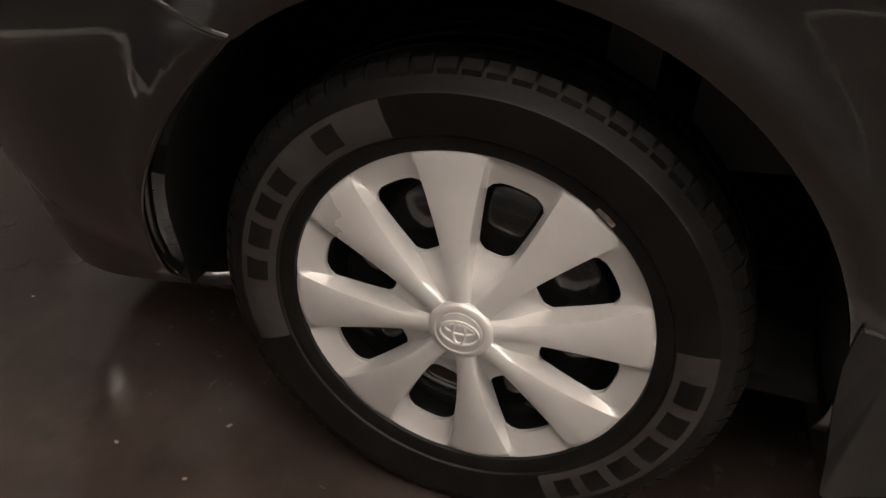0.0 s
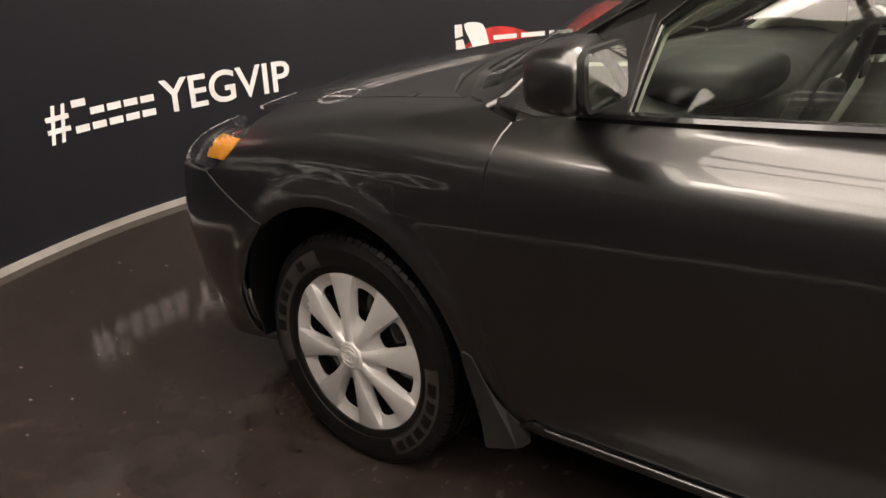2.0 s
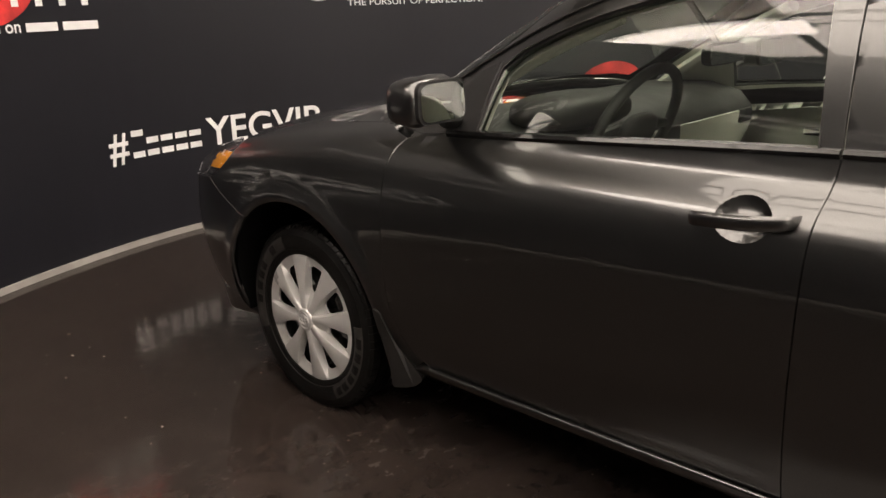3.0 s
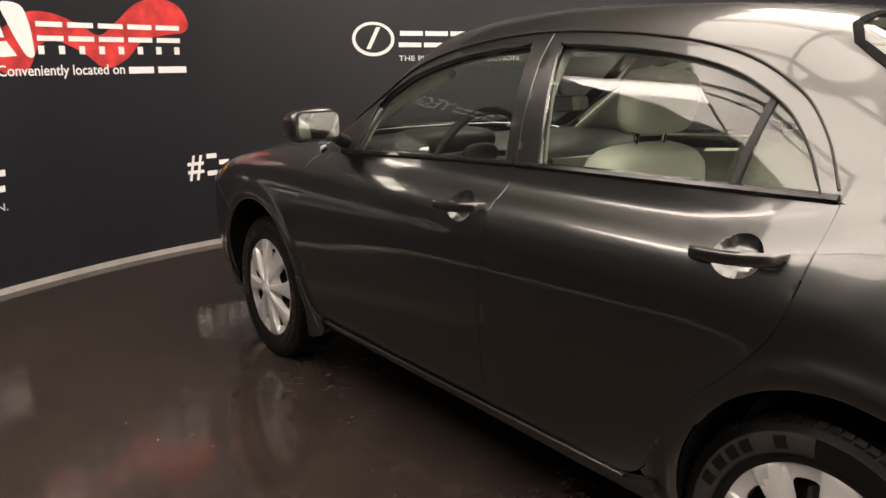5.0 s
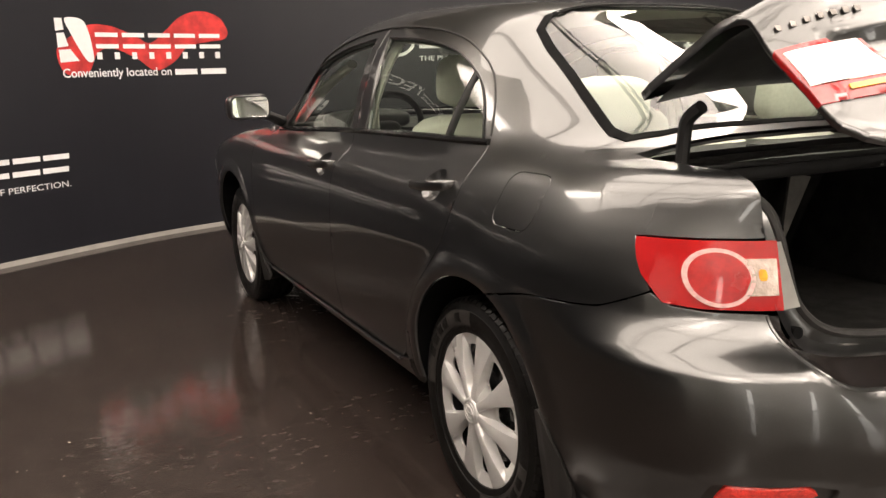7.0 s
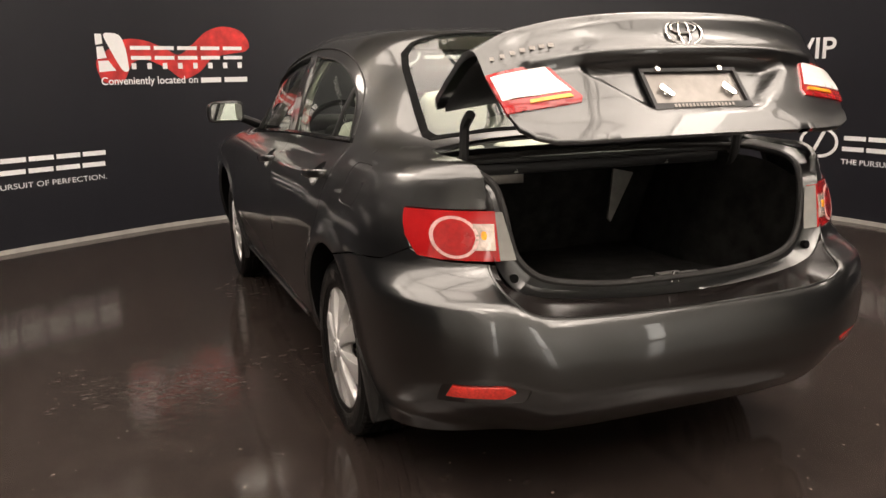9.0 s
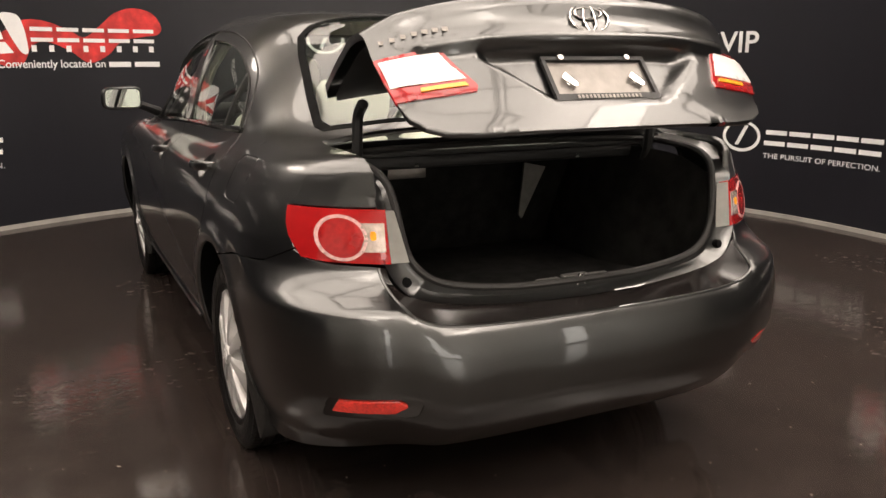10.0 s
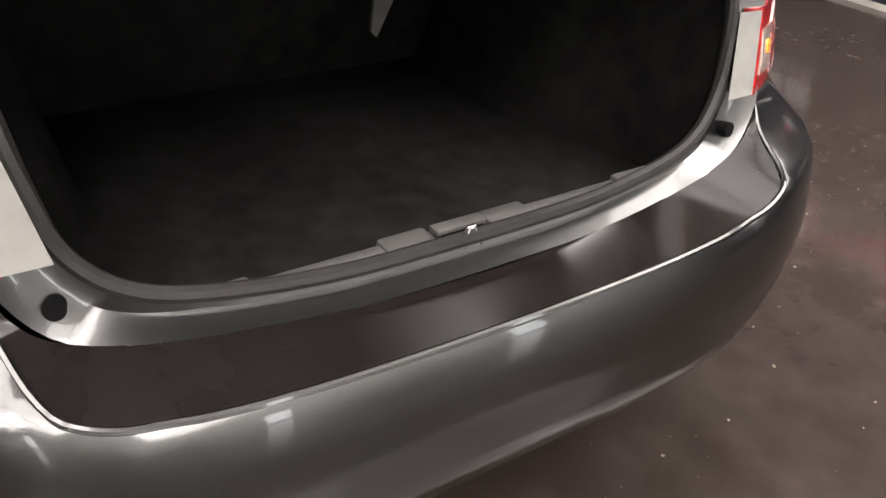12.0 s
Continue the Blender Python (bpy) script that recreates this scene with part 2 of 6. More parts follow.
# ---------- building helpers ----------
def mesh_of(name, verts, faces, mats=(), smooth=True):
    me = bpy.data.meshes.new(name)
    me.from_pydata([tuple(v) for v in verts], [], [tuple(f) for f in faces])
    for m in mats:
        me.materials.append(m)
    if smooth:
        me.polygons.foreach_set("use_smooth", [True] * len(me.polygons))
    me.update()
    return me


def thing(name, label, category, group="", kind=""):
    return tagged(new(name), label, category, group, kind)


def part(name, bm, material, parent, label="", smooth=True, sharp=40):
    """One bmesh as one mesh object under a thing or a part."""
    me = bpy.data.meshes.new(name)
    bmesh.ops.recalc_face_normals(bm, faces=bm.faces)
    bm.to_mesh(me)
    bm.free()
    me.materials.append(material)
    if smooth:
        me.polygons.foreach_set("use_smooth", [True] * len(me.polygons))
        me.set_sharp_from_angle(angle=radians(sharp))
    ob = new(name, me)
    if parent:
        ob.parent = parent
    if label:
        ob["label"] = label
    return ob


def child(name, me, parent, label=""):
    ob = new(name, me)
    ob.parent = parent
    if label:
        ob["label"] = label
    return ob


def box_bm(x0, x1, y0, y1, z0, z1, bevel=0.0, seg=2, bm=None):
    own = bmesh.new()
    bmesh.ops.create_cube(own, size=1)
    for v in own.verts:
        v.co = Vector(((x0 + x1) / 2 + v.co.x * (x1 - x0), (y0 + y1) / 2 + v.co.y * (y1 - y0), (z0 + z1) / 2 + v.co.z * (z1 - z0)))
    if bevel:
        bmesh.ops.bevel(own, geom=own.edges[:], offset=bevel, segments=seg, profile=0.5, affect="EDGES")
    if bm is None:
        return own
    return join_bm(bm, own)


def join_bm(bm, other):
    me = bpy.data.meshes.new("tmp")
    other.to_mesh(me)
    other.free()
    bm.from_mesh(me)
    bpy.data.meshes.remove(me)
    return bm


def lathe_bm(profile, n=64, axis="y"):
    """Turns a profile of (radius, along) about the axis."""
    bm = bmesh.new()
    rings = []
    for k in range(n):
        a = 2 * math.pi * k / n
        ring = []
        for r, s in profile:
            c, d = r * math.cos(a), r * math.sin(a)
            co = (c, s, d) if axis == "y" else (c, d, s) if axis == "z" else (s, c, d)
            ring.append(bm.verts.new(co))
        rings.append(ring)
    for k in range(n):
        a, b = rings[k], rings[(k + 1) % n]
        for i in range(len(profile) - 1):
            bm.faces.new((a[i], a[i + 1], b[i + 1], b[i]))
    bmesh.ops.remove_doubles(bm, verts=bm.verts, dist=1e-6)
    return bm


def tube_bm(points, radius, n=10, bm=None, flat=1.0):
    """A rod of given radius along a line of points, with closed ends."""
    bm = bm or bmesh.new()
    pts = [Vector(p) for p in points]
    rings = []
    up = Vector((0, 0, 1))
    for i, p in enumerate(pts):
        d = (pts[min(i + 1, len(pts) - 1)] - pts[max(i - 1, 0)]).normalized()
        a = d.cross(up)
        a = a.normalized() if a.length > 1e-3 else Vector((1, 0, 0))
        b = d.cross(a).normalized()
        r = radius[i] if isinstance(radius, (list, tuple)) else radius
        rings.append([bm.verts.new(p + a * (r * math.cos(2 * math.pi * k / n)) + b * (r * flat * math.sin(2 * math.pi * k / n))) for k in range(n)])
    for s, e in zip(rings, rings[1:]):
        for k in range(n):
            bm.faces.new((s[k], s[(k + 1) % n], e[(k + 1) % n], e[k]))
    bm.faces.new(rings[0][::-1])
    bm.faces.new(rings[-1])
    return bm


def spline(points, n=8, closed=False):
    """Catmull-Rom through points of any size."""
    P = [np.array(p, float) for p in points]
    N, out = len(P), []
    for i in range(N if closed else N - 1):
        p1, p2 = P[i], P[(i + 1) % N]
        p0 = P[i - 1] if closed or i else 2 * p1 - p2
        p3 = P[(i + 2) % N] if closed or i + 2 < N else 2 * p2 - p1
        for k in range(n):
            t = k / n
            out.append(0.5 * (2 * p1 + (p2 - p0) * t + (2 * p0 - 5 * p1 + 4 * p2 - p3) * t * t + (3 * p1 - p0 - 3 * p2 + p3) * t ** 3))
    if not closed:
        out.append(P[-1])
    return np.array(out)


def plate_bm(outline, depth, place=None):
    """A flat outline (a, b) given depth; place maps (a, b, c) to the world."""
    bm = bmesh.new()
    low = [bm.verts.new((a, b, 0)) for a, b in outline]
    f = bm.faces.new(low)
    r = bmesh.ops.extrude_face_region(bm, geom=[f])
    for v in r["geom"]:
        if isinstance(v, bmesh.types.BMVert):
            v.co.z += depth
    bmesh.ops.triangulate(bm, faces=[f for f in bm.faces if len(f.verts) > 4])
    if place:
        for v in bm.verts:
            v.co = Vector(place(*v.co))
    return bm


# ---------- the car's surface: one smooth form, cut into panels ----------
WIDTH = pchip((0.14, 0.60), (0.20, 0.70), (0.25, 0.772), (0.285, 0.812), (0.40, 0.846), (0.50, 0.862), (0.62, 0.869), (0.72, 0.870),
              (0.80, 0.866), (0.86, 0.857), (0.91, 0.842), (0.945, 0.824), (0.975, 0.800), (1.00, 0.775), (1.03, 0.745), (1.12, 0.68))
WIDTH_REAR = pchip((0.14, 0.60), (0.20, 0.70), (0.25, 0.772), (0.285, 0.812), (0.40, 0.846), (0.50, 0.862), (0.62, 0.868), (0.72, 0.866),
                   (0.80, 0.856), (0.86, 0.838), (0.91, 0.815), (0.96, 0.786), (1.00, 0.760), (1.03, 0.740), (1.12, 0.68))
NOSE = pchip((0.14, -0.80), (0.25, -0.88), (0.40, -0.93), (0.55, -0.94), (0.68, -0.92), (0.78, -0.87), (0.9, -0.76), (1.1, -0.5))
TAIL = pchip((0.16, 3.36), (0.24, 3.42), (0.30, 3.50), (0.36, 3.552), (0.43, 3.578), (0.49, 3.579), (0.54, 3.574), (0.58, 3.566), (0.605, 3.558), (0.622, 3.549), (0.633, 3.530), (0.655, 3.485), (0.675, 3.468),
             (0.76, 3.462), (0.88, 3.452), (0.96, 3.468), (1.03, 3.475), (1.12, 3.44))
SQUARE = pchip((0.2, 3.5), (0.62, 3.5), (0.72, 2.7), (1.2, 2.7))
DECK = pchip((-1.0, 0.64), (-0.90, 0.735), (-0.75, 0.82), (-0.5, 0.905), (-0.2, 0.970), (0.1, 1.008), (0.3, 1.02), (0.6, 1.02), (2.2, 1.03),
             (2.7, 1.055), (3.0, 1.06), (3.25, 1.055), (3.45, 1.045), (3.7, 1.03))
ROOF = pchip((-0.5, 0.6), (0.0, 0.89), (0.2, 1.02), (0.45, 1.185), (0.75, 1.345), (1.0, 1.425), (1.25, 1.457), (1.55, 1.468), (1.9, 1.461),
             (2.2, 1.445), (2.34, 1.424), (2.43, 1.387), (2.7, 1.262), (2.95, 1.112), (3.15, 0.98), (3.6, 0.7))
BELT_W = pchip((-0.5, 0.68), (0.2, 0.725), (0.45, 0.765), (0.8, 0.785), (1.0, 0.785), (2.0, 0.785), (2.6, 0.785), (3.0, 0.74), (3.5, 0.68))
BLEND = pchip((-0.5, 0.03), (2.1, 0.03), (2.45, 0.04), (2.65, 0.065), (2.8, 0.075), (2.95, 0.07), (3.15, 0.05), (3.6, 0.05))
INNER = pchip((2.3, 1.0), (2.5, 0.90), (2.7, 0.79), (2.95, 0.70), (3.6, 0.64))      # the cabin ends inside the tail
DROP = pchip((-0.5, 0.075), (2.2, 0.075), (2.75, 0.050), (3.6, 0.050))      # how far the body's top falls towards its sides
EDGE = pchip((-0.5, 0.07), (2.2, 0.07), (2.8, 0.048), (3.6, 0.048))         # how soft its shoulder is
ARCHES = ((0.008, 0.330, 0.388), (2.648, 0.342, 0.365))      # wheel openings: middle along the car, height, radius


def car_form(x, y, z):
    """Below zero inside the car's body."""
    ay = np.abs(y)
    shelf = np.clip((ay - 0.44) / 0.16, 0, 1)
    zs = z - 0.042 * shelf * shelf * (3 - 2 * shelf)
    ends = np.clip((np.maximum(-x - 0.3, x - 2.85)) / 0.3, 0, 1)
    zw = z + (np.maximum(z, 0.29) - z) * ends
    back = np.clip((x - 2.25) / 0.55, 0, 1)
    back = back * back * (3 - 2 * back)
    w, sq = WIDTH(zw) * (1 - back) + WIDTH_REAR(zw) * back, SQUARE(zs)
    g = ay / w
    tf = np.clip(-x / np.maximum(-NOSE(z), 0.05), 0, None)
    tr = np.clip((x - 2.9) / (TAIL(zs) - 2.9), 0, None)
    side = (np.where(x < 1.3, (tf ** 3.8 + g ** 3.8) ** (1 / 3.8), (tr ** sq + g ** sq) ** (1 / sq)) - 1) * w
    for cx, cz, cr in ARCHES:
        r = np.hypot(x - cx, z - cz)
        side = side - 0.011 * np.exp(-((r - cr - 0.020) / 0.030) ** 2) * (ay > 0.5)
    low = smax(side, z - DECK(x) + DROP(x) * (ay / 0.8) ** 2.5, EDGE(x))
    xq = x + 0.16 * y * y * np.tanh((x - 1.6) / 0.5)
    zc = ROOF(xq)
    h = np.maximum(zc - 0.92, 0.03)
    u = ay / BELT_W(x)
    k = np.clip((x - 0.65) / 0.35, 0, 1) * np.clip((2.5 - x) / 0.45, 0, 1)
    k = 5 + 1.8 * k * k * (3 - 2 * k)
    zg = zc - h * u ** k
    slope = (ROOF(xq + 0.01) - ROOF(xq - 0.01)) / 0.02
    house = (z - zg) / np.sqrt(1 + slope ** 2 + (k * h * u ** (k - 1) / 0.8) ** 2)
    foot = 0.95 - 0.09 * np.clip((x - 0.45) / 0.25, 0, 1)
    house = smax(house, foot - z, 0.03)
    house = smax(house, ay - INNER(np.maximum(x, 2.3)), 0.03)
    return smin(low, house, BLEND(x))


def car_normal(P):
    e = 0.002
    x, y, z = P[:, 0], P[:, 1], P[:, 2]
    n = np.stack([car_form(x + e, y, z) - car_form(x - e, y, z), car_form(x, y + e, z) - car_form(x, y - e, z),
                  car_form(x, y, z + e) - car_form(x, y, z - e)], 1)
    return n / np.maximum(np.linalg.norm(n, axis=1, keepdims=True), 1e-9)


def cast(O, D, far, near=0.0, steps=56):
    """From outside along -D, the first place where each ray meets the form."""
    ts = np.linspace(far, near, steps)
    t0, done = np.full(len(O), near), np.zeros(len(O), bool)
    for a in ts:
        P = O + D * a
        inside = (car_form(P[:, 0], P[:, 1], P[:, 2]) < 0) & ~done
        t0[inside] = a
        done |= inside
    lo, hi = t0.copy(), np.minimum(t0 + (far - near) / (steps - 1), far)
    for _ in range(13):
        mid = (lo + hi) / 2
        P = O + D * mid[:, None]
        ins = car_form(P[:, 0], P[:, 1], P[:, 2]) < 0
        lo, hi = np.where(ins, mid, lo), np.where(ins, hi, mid)
    return O + D * lo[:, None]


POLE_R, POLE_F, LID_X, LID_Z = 2.75, -0.10, 2.90, 0.80


def on_side(q):
    n = len(q)
    return cast(np.stack([q[:, 0], np.zeros(n), q[:, 1]], 1), np.tile([0.0, -1.0, 0.0], (n, 1)), 1.0, 0.05)


def on_top(q):
    n = len(q)
    return cast(np.stack([q[:, 0], q[:, 1], np.full(n, 0.35)], 1), np.tile([0.0, 0.0, 1.0], (n, 1)), 1.25)


def on_rear(q):      # q: (angle from straight back towards the left, height)
    n = len(q)
    D = np.stack([np.cos(q[:, 0]), -np.sin(q[:, 0]), np.zeros(n)], 1)
    return cast(np.stack([np.full(n, POLE_R), np.zeros(n), q[:, 1]], 1), D, 1.3, 0.3)


def on_front(q):
    n = len(q)
    D = np.stack([-np.cos(q[:, 0]), -np.sin(q[:, 0]), np.zeros(n)], 1)
    return cast(np.stack([np.full(n, POLE_F), np.zeros(n), q[:, 1]], 1), D, 1.3, 0.2)


def on_lid(q):       # q: (angle in the upright plane along the car, y)
    n = len(q)
    D = np.stack([np.cos(q[:, 0]), np.zeros(n), np.sin(q[:, 0])], 1)
    return cast(np.stack([np.full(n, LID_X), q[:, 1], np.full(n, LID_Z)], 1), D, 0.9, 0.02)


def rear_q(z, x=None, y=None):
    """The angle of the rear view at which the form has this x or this (left, positive) y."""
    a = np.linspace(-1.75, 1.75, 211)
    P = on_rear(np.stack([a, np.full(len(a), z)], 1))
    if y is not None:
        return (float(np.interp(y, -P[:, 1], a)), z)
    half = a >= 0
    return (float(np.interp(-x, -P[half, 0], a[half])), z)


def front_q(z, x=None, y=None):
    a = np.linspace(-1.6, 1.6, 193)
    P = on_front(np.stack([a, np.full(len(a), z)], 1))
    if y is not None:
        return (float(np.interp(y, -P[:, 1], a)), z)
    half = a >= 0
    return (float(np.interp(x, P[half, 0], a[half])), z)


def in_poly(pts, poly):
    x, y = pts[:, 0], pts[:, 1]
    c = np.zeros(len(pts), bool)
    a, b = poly, np.roll(poly, -1, 0)
    for (x0, y0), (x1, y1) in zip(a, b):
        if y0 != y1:
            c ^= ((y0 > y) != (y1 > y)) & (x < (x1 - x0) * (y - y0) / (y1 - y0) + x0)
    return c


def dense(poly, step, scale=(1.0, 1.0)):
    P = np.array(poly, float)
    out = []
    for a, b in zip(P, np.roll(P, -1, 0)):
        n = max(1, int(round(np.linalg.norm((b - a) * scale) / step)))
        out += [a + (b - a) * k / n for k in range(n)]
    return np.array(out)


def near_edge(pts, edge, d):
    keep = np.ones(len(pts), bool)
    for e in edge:
        keep &= np.hypot(pts[:, 0] - e[0], pts[:, 1] - e[1]) > d
    return keep


def patch(poly, view, step=0.022, holes=(), off=0.0, scale=(1.0, 1.0), bulge=None):
    """An outline in a view's plane, laid on the car's form: places, normals, triangles."""
    sc = np.array(scale)
    loops = [dense(poly, step * 0.7, sc) * sc] + [dense(h, step * 0.7, sc) * sc for h in holes]
    lo, hi = loops[0].min(0), loops[0].max(0)
    gx, gy = np.meshgrid(np.arange(lo[0] + step * 0.37, hi[0], step), np.arange(lo[1] + step * 0.41, hi[1], step))
    grid = np.stack([gx.ravel(), gy.ravel()], 1)
    grid = grid[in_poly(grid, loops[0])]
    for h in loops[1:]:
        grid = grid[~in_poly(grid, h)]
    grid = grid[near_edge(grid, np.vstack(loops), step * 0.55)]
    verts, edges, base = [], [], 0
    for l in loops:
        n = len(l)
        verts += [Vector(p) for p in l]
        edges += [(base + i, base + (i + 1) % n) for i in range(n)]
        base += n
    verts += [Vector(p) for p in grid]
    v2, _, tris, *_ = delaunay_2d_cdt(verts, edges, [], 0, 1e-6)
    q = np.array([(v.x, v.y) for v in v2])
    t = np.array([f for f in tris if len(f) == 3])
    mid = q[t].mean(1)
    ok = in_poly(mid, loops[0])
    for h in loops[1:]:
        ok &= ~in_poly(mid, h)
    t = t[ok]
    P = view(q / sc)
    N = car_normal(P)
    o = off if bulge is None else off + bulge(q / sc, P)
    P = P + N * (o[:, None] if isinstance(o, np.ndarray) else o)
    F = np.cross(P[t[:, 1]] - P[t[:, 0]], P[t[:, 2]] - P[t[:, 0]])
    flip = np.einsum("ij,ij->i", F, N[t].mean(1)) < 0
    t[flip] = t[flip][:, ::-1]
    if bulge is not None:
        F[flip] *= -1
        N2 = np.zeros_like(N)
        for k in range(3):
            np.add.at(N2, t[:, k], F)
        N = N2 / np.maximum(np.linalg.norm(N2, axis=1, keepdims=True), 1e-12)
    return P, N, t


def skin_of(name, patches, material, depth=0.018, mirror=False):
    """Patches joined into one mesh with folded edges. Returns the mesh, or with mirror the left and right ones."""
    V, faces, normals = [], [], []
    for P, N, t in patches:
        base = len(V)
        V += [tuple(p) for p in P]
        faces += [tuple(int(i) + base for i in f) for f in t]
        normals += [N[i] for f in t for i in f]
        count = set()
        for a, b, c in t:
            count |= {(a, b), (b, c), (c, a)}
        inner = {}
        if depth:
            for a, b in [e for e in count if (e[1], e[0]) not in count]:
                for i in (a, b):
                    if i not in inner:
                        inner[i] = len(V)
                        V.append(tuple(P[i] - N[i] * depth))
                faces.append((int(b) + base, int(a) + base, inner[a], inner[b]))
                d = np.cross(P[b] - P[a], N[a])
                d = d / max(np.linalg.norm(d), 1e-9)
                m = N[a] * 0.92 + d * 0.39
                normals += [m, m, d, d]
    out = []
    for s in ((1, -1) if mirror else (1,)):
        vs = V if s == 1 else [(x, -y, z) for x, y, z in V]
        fs = faces if s == 1 else [f[::-1] for f in faces]
        me = mesh_of(name, vs, fs, (material,))
        nn = normals
        if s == -1:
            nn, k = [], 0
            for f in faces:
                nn += [np.array((n[0], -n[1], n[2])) for n in normals[k:k + len(f)][::-1]]
                k += len(f)
        me.normals_split_custom_set([tuple(n) for n in nn])
        out.append(me)
    return out if mirror else out[0]


def skin(name, poly, view, material, depth=0.018, mirror=False, **kw):
    return skin_of(name, [patch(poly, view, **kw)], material, depth, mirror)


def arc(cx, cz, r, a0, a1, n=14):
    return [(cx + r * math.cos(radians(a0 + (a1 - a0) * i / n)), cz + r * math.sin(radians(a0 + (a1 - a0) * i / n))) for i in range(n + 1)]


def rounded(poly, r, n=4):
    """An outline with its corners rounded."""
    out = []
    P = [np.array(p, float) for p in poly]
    for i, p in enumerate(P):
        a, b = P[i - 1] - p, P[(i + 1) % len(P)] - p
        ra = min(r, np.linalg.norm(a) * 0.45)
        rb = min(r, np.linalg.norm(b) * 0.45)
        s, e = p + a / np.linalg.norm(a) * ra, p + b / np.linalg.norm(b) * rb
        out += [(1 - t) ** 2 * s + 2 * t * (1 - t) * p + t * t * e for t in [k / n for k in range(n + 1)]]
    return [tuple(p) for p in out]


def oval(cx, cy, rx, ry, n=28, turn=0.0):
    return [(cx + rx * math.cos(a) * math.cos(turn) - ry * math.sin(a) * math.sin(turn), cy + rx * math.cos(a) * math.sin(turn) + ry * math.sin(a) * math.cos(turn))
            for a in [2 * math.pi * k / n for k in range(n)]]


# ---------- the booth ----------
WALL_LINE = spline([(1.5, -4.3), (0, -3.75), (-1.1, -2.75), (-1.75, -1.75), (-2.2, -0.8), (-2.42, 0.2), (-2.3, 1.4), (-1.8, 2.7), (-0.9, 3.65), (0.3, 4.08),
                    (1.6, 4.12), (3.0, 4.0), (4.6, 3.6), (6.2, 2.6), (7.0, 1.0), (7.0, -1.0), (6.4, -2.8), (5.0, -3.9), (3.2, -4.3)], 24, closed=True)
_ring = np.vstack([WALL_LINE, WALL_LINE[:1]])
WALL_S = np.concatenate([[0], np.cumsum(np.linalg.norm(np.diff(_ring, axis=0), axis=1))])
WALL_TOP, TALL_TOP = 3.30, 3.40
DOORWAY_X = 4.7      # behind the car the booth is open to the hall


def on_wall(s, z, proud=0.0):
    """The place at length s along the curved wall, at height z, that far in front of it."""
    s = s % WALL_S[-1]
    x, y = np.interp(s, WALL_S, _ring[:, 0]), np.interp(s, WALL_S, _ring[:, 1])
    e = 0.03
    a, b = (s - e) % WALL_S[-1], (s + e) % WALL_S[-1]
    tx = np.interp(b, WALL_S, _ring[:, 0]) - np.interp(a, WALL_S, _ring[:, 0])
    ty = np.interp(b, WALL_S, _ring[:, 1]) - np.interp(a, WALL_S, _ring[:, 1])
    n = math.hypot(tx, ty)
    return (x + ty / n * proud, y - tx / n * proud, z)


def tall(s):
    """Beside the driver's side of the car the banner stands higher."""
    return on_wall(s, 0.0)[1] < -2.2


def wall_strip(name, material, z0, z1, back, front, label, kind="structure"):
    verts, faces, n = [], [], len(WALL_LINE)
    for i in range(n):
        s = WALL_S[i]
        h = TALL_TOP if z1 == WALL_TOP and tall(s) else z1
        low = z0
        if name == "trim":      # the pale cap along the banner's top
            low, h = (TALL_TOP if tall(s) else WALL_TOP) + 0.002, (TALL_TOP if tall(s) else WALL_TOP) + 0.035
        verts += [on_wall(s, low, back), on_wall(s, h, back), on_wall(s, h, front), on_wall(s, low, front)]
    shut = []
    for i in range(n):
        x, y = (WALL_LINE[i] + WALL_LINE[(i + 1) % n]) / 2
        shut.append(not (x > DOORWAY_X and y < 2.9))
        if not shut[i]:
            continue
        a, b = 4 * i, 4 * ((i + 1) % n)
        faces += [(a + k, b + k, b + (k + 1) % 4, a + (k + 1) % 4) for k in range(4)]
    for i in range(n):      # ends of the wall beside the way in
        if shut[i] != shut[i - 1]:
            faces.append((4 * i, 4 * i + 1, 4 * i + 2, 4 * i + 3))
    me = mesh_of(name, verts, faces, (material,))
    me.set_sharp_from_angle(angle=radians(35))
    return tagged(new(name, me), label, "", "", kind)


def build_room():
    bm = bmesh.new()
    bmesh.ops.create_grid(bm, x_segments=24, y_segments=24, size=9.5)
    for v in bm.verts:
        v.co.x += 2.2
    tagged(part("floor", bm, FLOOR, None), "dark brown sealed concrete floor with glossy worn patches", "floor", "", "structure")
    wall_strip("wall_booth", BANNER, 0.0, WALL_TOP, -0.04, 0.0, "curved dark navy printed banner wall round the car")
    wall_strip("baseboard", SKIRTING, 0.0, 0.033, 0.003, 0.016, "scuffed white skirting strip along the banner wall")
    wall_strip("trim", SKIRTING, 0.0, 0.03, -0.045, 0.005, "pale cap strip along the top of the banner wall")
    for name, args in (("wall_west", (-7.4, -7.2, -9.5, 9.5)), ("wall_east", (11.6, 11.8, -9.5, 9.5)), ("wall_north", (-7.2, 11.6, 9.3, 9.5)), ("wall_south", (-7.2, 11.6, -9.5, -9.3))):
        tagged(part(name, box_bm(*args, 0.0, 5.6), HALL, None, smooth=False), "plain pale wall of the hall behind the booth", "wall", "", "structure")
    bm = box_bm(-7.4, 11.8, -9.5, 9.5, 5.62, 5.75)
    for k in range(48):      # ribs of the roof deck
        x = -7.2 + 0.39 * k
        box_bm(x, x + 0.16, -9.3, 9.3, 5.56, 5.615, bm=bm)
    tagged(part("ceiling", bm, CEILING, None, smooth=False), "pale ribbed metal roof deck", "ceiling", "", "structure")


